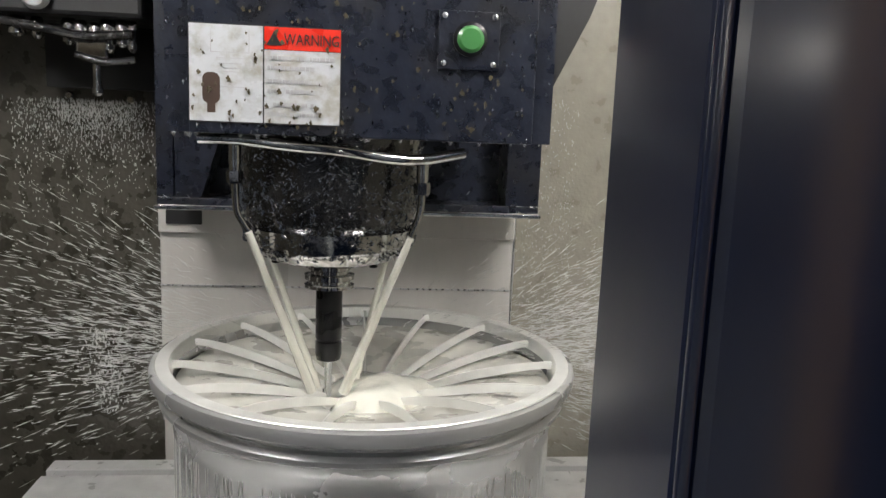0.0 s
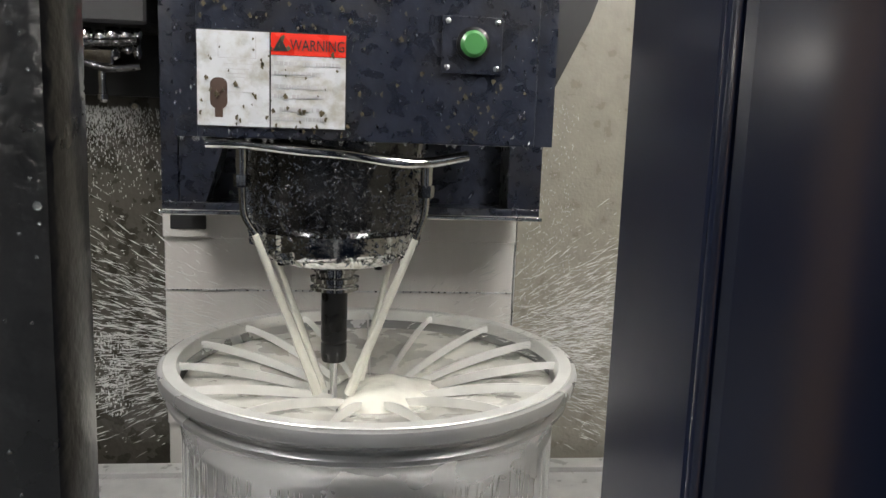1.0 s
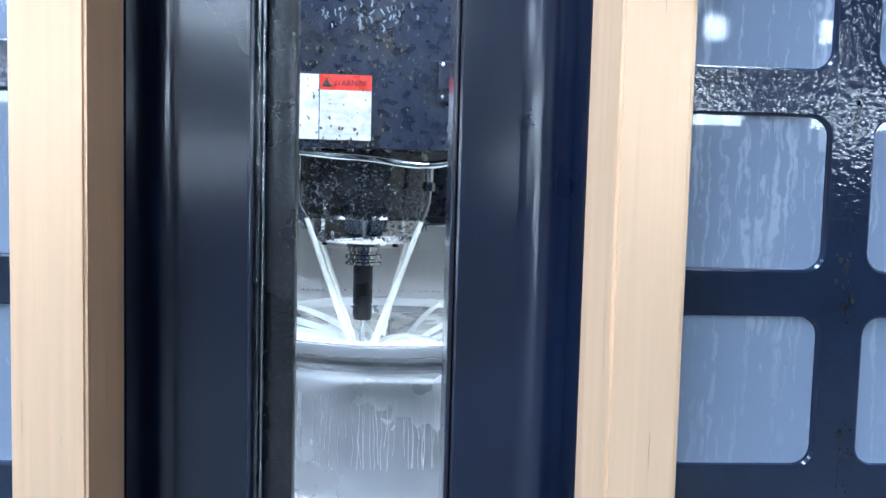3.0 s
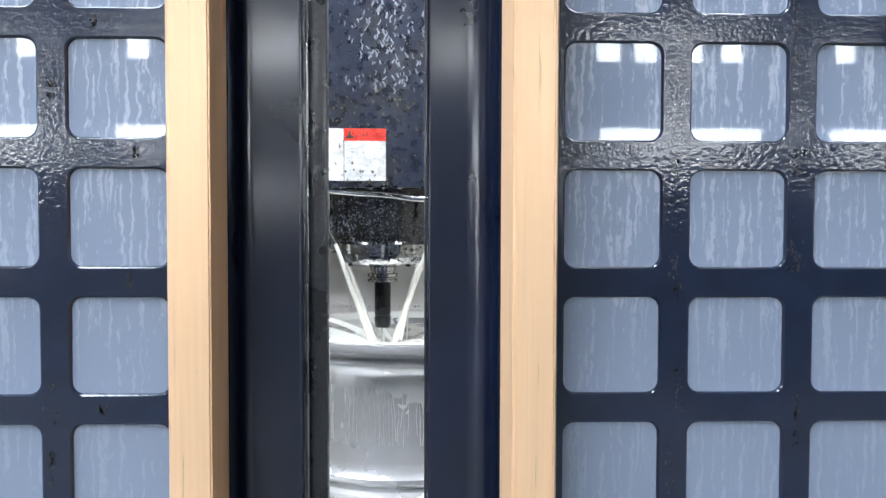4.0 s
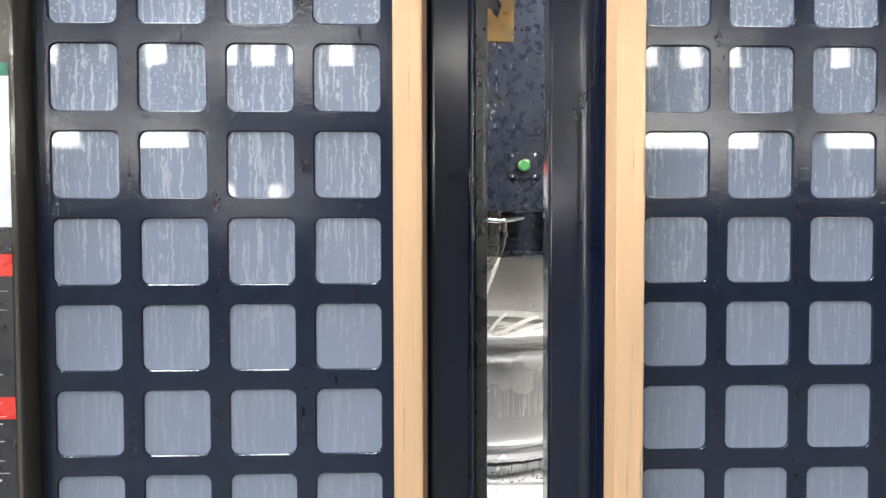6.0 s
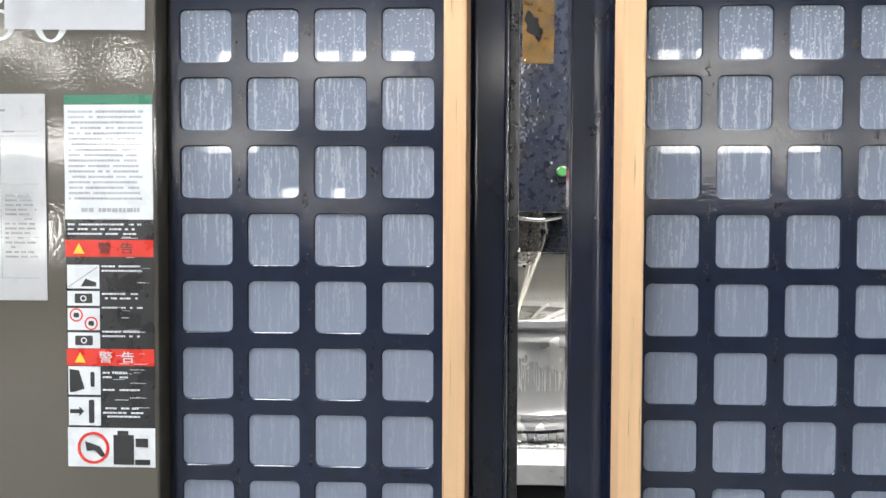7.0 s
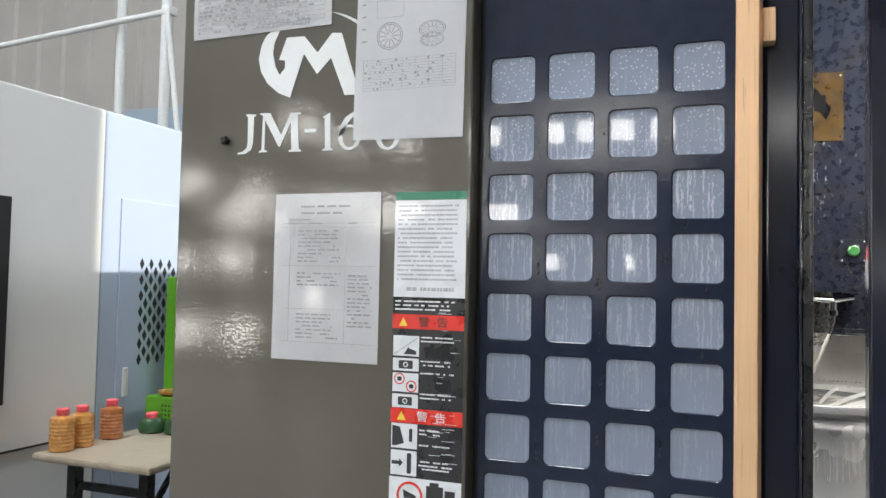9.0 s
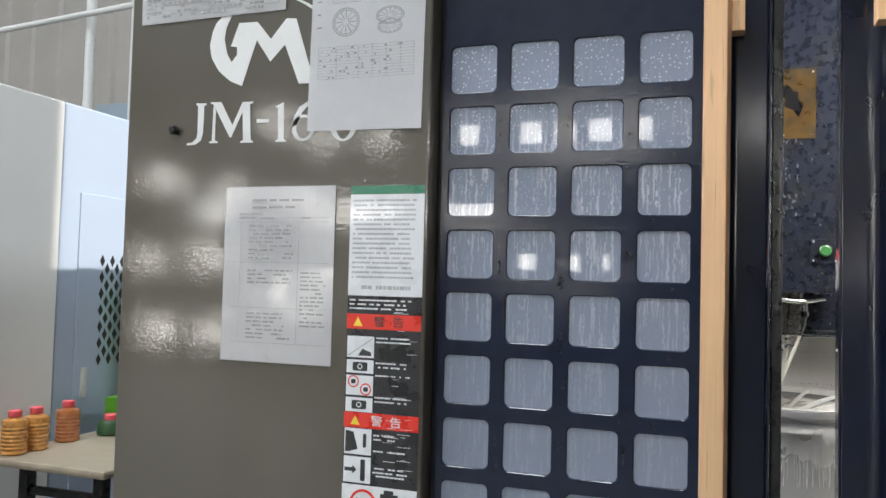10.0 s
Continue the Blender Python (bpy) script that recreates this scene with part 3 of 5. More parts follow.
def enclosure():
    t = thing("machine_front_panel", (-0.84, -0.037, 0.1), "olive grey painted front panel of a milling machine", "machine panel")
    part("panel_sheet", box((-1.158, -0.037, 0.1), (-0.5635, 0.02, 2.35), 0.004), OLIVE, t)
    part("side_return", box((-1.140, 0.0205, 0.1), (-1.118, 1.6, 2.35), 0.002), OLIVE, t)
    part("door_guide", box((-0.5630, 0.003, 0.1), (-0.5565, 0.05, 2.35)), DARK, t, "near-black filler for the shaded guide gap beside the door")
    # knob bolt
    b = lathe([(0.0075, 0), (0.0085, -0.003), (0.0085, -0.011), (0.006, -0.014)], (-1.0503, -0.037, 1.6056), 6, axis="y")
    part("bolt_head", b, BLACK_STEEL, t, "small black bolt head")
    r = thing("machine_front_panel", (1.0, -0.037, 0.1), "olive grey machine panel beyond the door", "machine panel")
    part("panel_sheet", box((0.605, -0.037, 0.1), (1.2, 0.02, 2.35), 0.004), OLIVE, r)
    part("side_return", box((1.17, 0.0205, 0.1), (1.195, 1.6, 2.35), 0.002), OLIVE, r)
    h = thing("machine_header", (0, 0.0, 2.15), "navy machine header above the doors", "machine panel")
    part("header_sheet", box((-0.5630, -0.02, 2.1505), (0.6045, 0.06, 2.35), 0.003), NAVY, h)
    s = thing("machine_sill", (0, 0.0, 0.1), "navy machine base below the doors", "machine panel")
    part("sill_sheet", box((-0.5630, -0.02, 0.1), (0.6045, 0.06, 0.2495), 0.003), NAVY, s)
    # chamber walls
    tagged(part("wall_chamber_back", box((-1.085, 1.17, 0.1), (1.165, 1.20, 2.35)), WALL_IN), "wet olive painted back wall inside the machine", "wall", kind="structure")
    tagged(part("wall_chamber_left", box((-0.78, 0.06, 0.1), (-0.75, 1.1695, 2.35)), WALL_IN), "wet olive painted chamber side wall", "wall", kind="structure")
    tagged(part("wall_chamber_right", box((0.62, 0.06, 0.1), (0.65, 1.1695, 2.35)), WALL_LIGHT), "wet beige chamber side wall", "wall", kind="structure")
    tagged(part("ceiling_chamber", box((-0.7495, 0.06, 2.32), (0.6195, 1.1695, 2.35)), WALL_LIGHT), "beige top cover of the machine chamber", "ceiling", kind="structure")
    # The tray floor's near-black colour carries the shade of the chamber bottom.
    tagged(part("floor_chamber", box((-0.7495, 0.06, 0.1), (0.6195, 1.1695, 0.3)), DARK), "chip tray floor inside the machine, shaded near black", "floor", kind="structure")


enclosure()


# ---- inside the machine ----
def column_cover():
    t = thing("column_cover", (-0.03, 1.13, 0.89), "grey steel way cover behind the wheel", "way cover")
    part("cover_plate", box((-0.300, 1.128, 0.886), (0.236, 1.16, 1.182), 0.002), GREY_IN, t)
    part("cover_band", box((-0.300, 1.118, 1.1825), (0.236, 1.16, 1.232), 0.002), GREY_IN, t, "raised upper band of the cover")
    part("name_plate", box((-0.288, 1.114, 1.196), (-0.236, 1.1178, 1.217), 0.001), DARK, t, "small dark name plate")
    part("cover_seam", box((-0.300, 1.1255, 1.10), (0.236, 1.1278, 1.102)), STEEL, t)
    part("lower_cover", box((-0.300, 1.136, 0.5), (0.236, 1.165, 0.8855), 0.002), GREY_IN, t)


column_cover()


def right_wall_panel():
    t = thing("slanted_splash_panel", (0.38, 1.12, 0.8), "light beige wet splash panel", "splash panel")
    part("panel", box((0.24, 1.135, 0.3), (0.615, 1.165, 2.3), 0.002), WALL_LIGHT, t)
    part("edge_trim", box((0.2365, 1.128, 0.3), (0.2395, 1.150, 1.24), 0.0008), STEEL, t)
    # near-black sheet with a sloped lower edge, in front of the panel
    d = thing("dark_slanted_sheet", (0.26, 1.1, 1.4), "black sheet with a slanted edge beside the column", "cover")
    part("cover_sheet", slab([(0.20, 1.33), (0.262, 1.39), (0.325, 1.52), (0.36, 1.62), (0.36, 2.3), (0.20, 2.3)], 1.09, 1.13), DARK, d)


right_wall_panel()


def spindle_head():
    t = thing("spindle_head", (-0.014, 0.645, 1.344), "navy milling spindle head, wet and flecked with metal chips", "spindle head")
    part("front_cover", box((-0.156, 0.645, 1.344), (0.150, 0.66, 2.1), 0.0015), NAVY_IN, t)
    # chamfered corner strips
    part("corner_strip", slab([(-0.1775, 1.3445), (-0.1565, 1.3445), (-0.1565, 2.1), (-0.1775, 2.1)], 0.652, 0.70), NAVY_IN, t)
    part("corner_strip", slab([(0.1505, 1.3445), (0.168, 1.3445), (0.168, 2.1), (0.1505, 2.1)], 0.650, 0.70), NAVY_IN, t)
    part("side_cover", box((-0.1775, 0.7005, 1.3445), (-0.172, 0.99, 2.1), 0.001), NAVY_IN, t)
    part("side_cover", box((0.162, 0.7005, 1.3445), (0.168, 0.99, 2.1), 0.001), NAVY_IN, t)
    part("bottom_plate", box((-0.171, 0.6605, 1.346), (0.1615, 0.99, 1.352), 0.001), DARK, t)
    # rear shroud round the spindle
    part("shroud_floor", box((-0.272, 1.0, 1.238), (0.243, 1.075, 1.248), 0.001), NAVY_IN, t)
    part("shroud_side", box((-0.272, 1.0, 1.2485), (-0.250, 1.075, 2.1), 0.001), NAVY_IN, t)
    part("shroud_side", box((0.196, 1.0, 1.2485), (0.243, 1.075, 2.1), 0.001), NAVY_IN, t)
    part("shroud_back", box((-0.2495, 1.06, 1.2485), (0.1955, 1.074, 2.1)), NAVY_IN, t)
    bm = slab([(-0.248, 1.249), (-0.215, 1.249), (-0.18, 1.36), (-0.248, 1.36)], 1.0, 1.055)
    part("gusset", bm, NAVY_IN, t)
    part("shroud_rim", box((-0.275, 0.994, 1.232), (0.246, 0.9995, 1.2375), 0.001), STEEL_WET, t, "wet bright lower rim of the shroud")
    # spindle nose
    ax, ay = -0.035, 0.75
    part("spindle_housing", lathe([(0.092, 1.3455), (0.091, 1.30), (0.088, 1.262), (0.083, 1.252)], (ax, ay, 0)), BLACK_WET, t, "wet black spindle housing")
    part("housing_band", lathe([(0.0885, 1.2515), (0.0855, 1.236), (0.0735, 1.2345)], (ax, ay, 0)), STEEL_WET, t, "wet steel band full of chips")
    part("nose_ring", lathe([(0.073, 1.2343), (0.0715, 1.226), (0.066, 1.2185), (0.050, 1.2135), (0.032, 1.2115)], (ax, ay, 0)), CHROME, t, "polished steel spindle nose ring")
    for i in range(6):
        a = math.radians(60 * i + 20)
        part("nose_screw", lathe([(0.0042, 0.0), (0.0042, -0.003)], (ax + 0.058 * math.cos(a), ay + 0.058 * math.sin(a), 1.2165), 10), BLACK_STEEL, t)
    # button plate
    bp = part("button_plate", box((0.0600, 0.6415, 1.4080), (0.1150, 0.6448, 1.4590), 0.0008), NAVY_IN, t, "square plate with corner screws")
    for x in (0.0650, 0.1100):
        for z in (1.4135, 1.4545):
            part("screw", lathe([(0.0026, 0), (0.0026, -0.0012), (0.0012, -0.002)], (x, 0.6414, z), 10, axis="y"), STEEL, bp)
    bu = part("button_bezel", lathe([(0.0150, 0), (0.0152, -0.004), (0.0125, -0.005)], (0.0880, 0.6414, 1.4345), 32, axis="y"), BLACK_STEEL, t, "black round button bezel")
    part("button_cap", lathe([(0.0120, 0), (0.0118, -0.0022), (0.009, -0.004), (0.0, -0.0045)][:3], (0.0880, 0.6362, 1.4345), 32, axis="y"), GREEN_CAP, bu, "green push button cap")
    # coolant manifold
    PIPE = [(-0.152, 0.664, 1.339), (-0.1165, 0.661, 1.3388), (-0.0688, 0.652, 1.3345), (-0.026, 0.6485, 1.3320), (0.0226, 0.653, 1.3262), (0.0525, 0.662, 1.3262), (0.0913, 0.672, 1.3334)]
    main = smooth_path(PIPE)
    part("coolant_manifold", tube(main, 0.0052, 14), STEEL_WET, t, "bent chrome coolant pipe")
    for x0, pts in ((-0.121, [(-0.121, 0.672, 1.300), (-0.1205, 0.672, 1.285), (-0.1185, 0.672, 1.270), (-0.109, 0.674, 1.2535)]),
                    (0.0525, [(0.0525, 0.672, 1.294), (0.0525, 0.672, 1.284), (0.0505, 0.672, 1.272), (0.0435, 0.674, 1.2515)])):
        top = 1.334 if x0 < 0 else 1.324
        nz = part("nozzle_stem", lathe([(0.0058, top), (0.0058, top - 0.018), (0.0052, top - 0.018), (0.0052, pts[0][2] + 0.010)], (x0, 0.672, 0), 16), STEEL_WET, t, "steel coolant nozzle")
        part("hex_nut", lathe([(0.0072, pts[0][2] + 0.010), (0.0080, pts[0][2] + 0.008), (0.0080, pts[0][2]), (0.0068, pts[0][2] - 0.002)], (x0, 0.672, 0), 6), STEEL_WET, nz)
        part("spout", tube(smooth_path(pts), 0.0036, 12, r_end=0.0030), STEEL_WET, nz)
    return t


head = spindle_head()


def warning_sticker():
    y = 0.6446
    t = thing("warning_sticker", (-0.09, y, 1.3536), "stained white warning sticker with a red heading on the spindle head", "sticker")
    part("backing", rounded_slab(-0.0903, 1.3957, 0.1312, 0.0846, 0.001, y - 0.0008, y - 0.0001), INK_DARK, t, "black sticker border")
    part("picture_field", box((-0.1550, y - 0.0014, 1.3546), (-0.0925, y - 0.0009, 1.4370)), LABEL_DIRTY, t, "white field with a faint tool drawing and stains")
    part("text_field", box((-0.0912, y - 0.0014, 1.3546), (-0.0256, y - 0.0009, 1.4175)), LABEL_DIRTY, t)
    part("heading", box((-0.0912, y - 0.0014, 1.4180), (-0.0256, y - 0.0009, 1.4370)), LABEL_RED, t, "red heading band")
    lettering("heading_text", "WARNING", 0.0135, -0.0745, y - 0.0016, 1.4225, INK_DARK, t, width=0.0475)
    bm = slab([(-0.0895, 1.4215), (-0.0765, 1.4215), (-0.083, 1.4335)], y - 0.0019, y - 0.0015)
    part("triangle_mark", bm, INK_DARK, t)
    bm = bmesh.new()
    for z in (1.4125, 1.3925, 1.3725):
        print_lines(-0.0885, -0.0275, z, z - 0.009, 0.0085, 0.0034, y - 0.0015, int(z * 1e4), word=0.003, ragged=0.35, bm=bm)
    part("small_print", bm, INK, t)["kind"] = "stuff"
    # faint tool outline and the dark mark below it
    bm = bmesh.new()
    for x0, x1, z in ((-0.137, -0.104, 1.4135), (-0.132, -0.108, 1.4085), (-0.130, -0.110, 1.404), (-0.128, -0.112, 1.400), (-0.126, -0.114, 1.397), (-0.134, -0.106, 1.384)):
        box((x0, y - 0.0016, z), (x1, y - 0.00142, z + 0.0006), bm=bm)
    for x in (-0.137, -0.1046):
        box((x, y - 0.0016, 1.4140), (x + 0.0006, y - 0.00142, 1.433), bm=bm)
    part("tool_outline", bm, INK, t)
    bm = rounded_slab(-0.1365, 1.3830, 0.0150, 0.0270, 0.0060, y - 0.0017, y - 0.00142)
    box((-0.1400, y - 0.0017, 1.362), (-0.133, y - 0.00142, 1.3700), bm=bm)
    part("dark_symbol", bm, BROWN_DARK, t, "dark brown warning symbol")


warning_sticker()


def yellow_plate():
    y = 0.6446
    t = thing("yellow_plate", (0.034, y, 1.678), "stained yellow notice plate on the spindle head", "notice plate")
    part("plate", rounded_slab(0.0335, 1.7545, 0.071, 0.153, 0.003, y - 0.002, y - 0.0001), BRASS, t)
    for z in (1.686, 1.823):
        for x in (0.004, 0.063):
            part("rivet", lathe([(0.0025, 0), (0.002, -0.0012)], (x, y - 0.0021, z), 10, axis="y"), STEEL, t)
    bm = bmesh.new()
    rng = random.Random(4)
    pts = []
    for i in range(18):
        a = 2 * math.pi * i / 18
        r = 0.012 + 0.02 * rng.random()
        pts.append((0.022 + r * math.cos(a) * 0.8, 1.762 + 1.4 * r * math.sin(a)))
    part("black_smear", slab(pts, y - 0.0026, y - 0.0021, bm), BLACK_STEEL, t, "black oily smear")


yellow_plate()


def cutting_tool():
    ax, ay = -0.0355, 0.75
    t = thing("tool_holder", (ax, ay, 1.068), "black tool holder with end mill clamped in the spindle", "tool holder")
    part("flange", lathe([(0.0225, 1.2110), (0.0225, 1.2045), (0.0205, 1.2035), (0.0205, 1.2005), (0.0262, 1.1990), (0.0262, 1.1945), (0.0225, 1.1925), (0.0225, 1.1905), (0.0262, 1.1885), (0.0262, 1.1855), (0.02, 1.1845)], (ax, ay, 0), 48), CHROME, t, "bright grooved steel flange")
    part("body", lathe([(0.0140, 1.1843), (0.0140, 1.130), (0.0128, 1.127)], (ax, ay, 0), 40), BLACK_STEEL, t)
    part("collet_nut", lathe([(0.0125, 1.1268), (0.0140, 1.1258), (0.0140, 1.1115), (0.0125, 1.1060), (0.006, 1.1055)], (ax, ay, 0), 40), BLACK_STEEL, t, "black collet nut")
    bm = bmesh.new()
    n, h = 24, 20
    rings = []
    for i in range(h + 1):
        z = 1.1053 - 0.042 * i / h
        ring = []
        for j in range(n):
            a = 2 * math.pi * j / n
            r = 0.0040 if i < 6 else 0.0040 * (0.82 + 0.18 * abs(math.sin(1.5 * (a + i * 0.35))))
            ring.append(bm.verts.new((ax + r * math.cos(a), ay + r * math.sin(a), z)))
        rings.append(ring)
    for a, b in zip(rings, rings[1:]):
        for j in range(n):
            bm.faces.new((a[j], a[(j + 1) % n], b[(j + 1) % n], b[j]))
    bm.faces.new(rings[-1])
    part("end_mill", bm, STEEL, t, "fluted steel end mill")


cutting_tool()

WX, WY, WZ, WR = 0.006, 0.773, 1.106, 0.2273
W_BASE = 0.868
SPOKE_PHASE = 18.4


def alloy_wheel():
    t = thing("alloy_wheel", (WX, WY, W_BASE), "bare machined aluminium car wheel with thin spokes, streaked with coolant", "car wheel")
    c = (WX, WY, 0)
    R = WR
    prof = [(R - 0.006, WZ - 0.0005), (R - 0.001, WZ - 0.002), (R, WZ - 0.006), (R - 0.001, WZ - 0.014), (R - 0.009, WZ - 0.019), (R - 0.013, WZ - 0.023), (R - 0.0135, WZ - 0.027),
            (R - 0.009, WZ - 0.031), (R - 0.009, WZ - 0.035), (R - 0.016, WZ - 0.040), (R - 0.0215, WZ - 0.052), (R - 0.024, WZ - 0.075), (R - 0.024, WZ - 0.150), (R - 0.021, WZ - 0.185),
            (R - 0.016, WZ - 0.200), (R - 0.010, WZ - 0.207), (R - 0.010, WZ - 0.214), (R - 0.015, WZ - 0.219), (R - 0.012, WZ - 0.226), (R - 0.003, WZ - 0.231), (R - 0.003, W_BASE), (R - 0.012, W_BASE),
            (R - 0.024, WZ - 0.215), (R - 0.034, WZ - 0.15), (R - 0.034, WZ - 0.06), (R - 0.024, WZ - 0.035), (R - 0.018, WZ - 0.014), (R - 0.016, WZ - 0.004), (R - 0.013, WZ - 0.001)]
    part("rim", lathe(prof, c, 160, closed=True), ALU, t, "stepped rim and barrel with milky runs")
    part("rim_face", lathe([(R - 0.0055, WZ + 0.0002), (R - 0.0065, WZ + 0.0012), (R - 0.0195, WZ + 0.0010), (R - 0.0215, WZ - 0.0015), (R - 0.0235, WZ - 0.012), (R - 0.0175, WZ - 0.013), (R - 0.0135, WZ - 0.0005)], c, 160, closed=True), ALU_FACE, t, "flat white wet rim face")
    # deep thin blades that hold their height, then fall to the hub
    def spoke(a0):
        bm = bmesh.new()
        n = 14
        rows = []
        for i in range(n + 1):
            k = i / n
            r = 0.048 + (R - 0.0190 - 0.048) * k
            z = WZ - 0.003 - 0.036 * (1 - k) ** 1.7
            w = 0.0026 - 0.0004 * k + 0.008 * max(0, k - 0.93) / 0.07
            dirr, side = Vector((math.cos(a0), math.sin(a0), 0)), Vector((-math.sin(a0), math.cos(a0), 0))
            p = Vector(c) + dirr * r
            dep = 0.006 + 0.004 * math.sin(math.pi * (0.12 + 0.8 * k))
            rows.append([bm.verts.new(p + side * s * w + Vector((0, 0, z - d))) for s, d in ((-0.5, 0.0016), (-0.34, 0), (0.34, 0), (0.5, 0.0016), (0.66, dep), (-0.66, dep))])
        for q, s in zip(rows, rows[1:]):
            for j in range(6):
                bm.faces.new((q[j], q[(j + 1) % 6], s[(j + 1) % 6], s[j]))
        bm.faces.new(rows[0])
        bm.faces.new(rows[-1])
        return bm
    for i in range(15):
        part("spoke", spoke(math.radians(24 * i + SPOKE_PHASE)), ALU_FACE, t)
    # shallow dish between the blades, awash with coolant
    dish = [(0.050, WZ - 0.054), (0.090, WZ - 0.036), (0.130, WZ - 0.026), (0.170, WZ - 0.022), (R - 0.025, WZ - 0.023), (R - 0.025, WZ - 0.030), (0.130, WZ - 0.040), (0.058, WZ - 0.074)]
    part("dish", lathe(dish, c, 120, closed=True), DISH, t, "milky wet web between the spokes")
    part("hub", lathe([(0.060, WZ - 0.095), (0.064, WZ - 0.060), (0.056, WZ - 0.052), (0.034, WZ - 0.051), (0.032, WZ - 0.06)], c, 64), ALU_FACE, t, "hub disc flooded with milky coolant")
    for i in range(5):
        a = 2 * math.pi * i / 5 + 0.3
        part("bolt_hole", lathe([(0.0085, WZ - 0.0515), (0.0085, WZ - 0.0505), (0.0065, WZ - 0.0510)], (WX + 0.049 * math.cos(a), WY + 0.049 * math.sin(a), 0), 20), DARK, t)
    # milky dried runs down the barrel
    rng = random.Random(11)
    bm = bmesh.new()
    for i in range(150):
        a = math.pi + math.pi * rng.random()
        r = R - 0.0236
        z0 = WZ - 0.044 - 0.04 * rng.random() ** 3
        ln = 0.05 + 0.12 * rng.random()
        pts = []
        aa = a
        for s in range(9):
            aa += rng.uniform(-0.009, 0.009)
            pts.append((WX + r * math.cos(aa), WY + r * math.sin(aa), z0 - ln * s / 8))
        tube(pts, 0.0001 + 0.0003 * rng.random(), 5, bm, r_end=0.00015 + 0.0004 * rng.random())
    part("coolant_residue", bm, ALU_FACE, t, "milky coolant runs down the barrel")["kind"] = "stuff"
    # cast mark
    bm = bmesh.new()
    for i in range(9):
        a = -math.pi / 2 - 0.075 + 0.0145 * i
        r = R - 0.0234
        p = Vector((WX + r * math.cos(a), WY + r * math.sin(a), WZ - 0.066))
        box(p + Vector((-0.0010, -0.0002, 0.0020)), p + Vector((0.0010, 0.0002, 0.0025)), bm=bm)
        box(p + Vector((0.0006 - 0.0012 * (i % 2), -0.0002, -0.0022)), p + Vector((0.0010 - 0.0012 * (i % 2), 0.0002, 0.0018)), bm=bm)
    part("cast_mark", bm, ALU_FACE, t, "faint cast characters on the barrel")


alloy_wheel()


def machine_table():
    t = thing("machine_table", (0, 0.75, 0.70), "ground cast iron machine table with slots", "machine table")
    strips = [(0.42, 0.53), (0.548, 0.66), (0.678, 0.80), (0.818, 0.93), (0.948, 1.052), (1.070, 1.105)]
    for a, b in strips:
        part("table_land", box((-0.455, a, 0.79), (0.45, b, 0.832), 0.0015), TABLE, t)
    # Near-black body puts the shade of the slots into its colour.
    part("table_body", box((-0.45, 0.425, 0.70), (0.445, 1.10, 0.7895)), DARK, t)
    f = thing("wheel_fixture", (WX, WY, 0.832), "round steel fixture plate under the wheel", "fixture")
    part("fixture_plate", lathe([(0.19, 0.8325), (0.19, 0.850), (0.178, 0.8535), (0.178, 0.8675), (0.15, 0.8678)], (WX, WY, 0), 72), STEEL, f)
    rng = random.Random(5)
    bm = bmesh.new()
    for i in range(420):
        a = math.pi * (1 + rng.random())
        r = 0.20 + 0.05 * rng.random()
        p = Vector((WX + r * math.cos(a), WY + r * math.sin(a), 0.834 + 0.016 * rng.random() * (0.25 - r) / 0.05))
        d = Vector((rng.uniform(-1, 1), rng.uniform(-1, 1), rng.uniform(-0.2, 1))).normalized() * rng.uniform(0.002, 0.006)
        q = p + d
        s = d.orthogonal().normalized() * 0.0014
        bm.faces.new([bm.verts.new(v) for v in (p - s, p + s, q + s * 0.6, q - s * 0.6)])
    tagged(part("metal_chips", bm, STEEL_WET, smooth=False), "heap of bright aluminium chips on the machine table", "metal chips", kind="stuff")


machine_table()


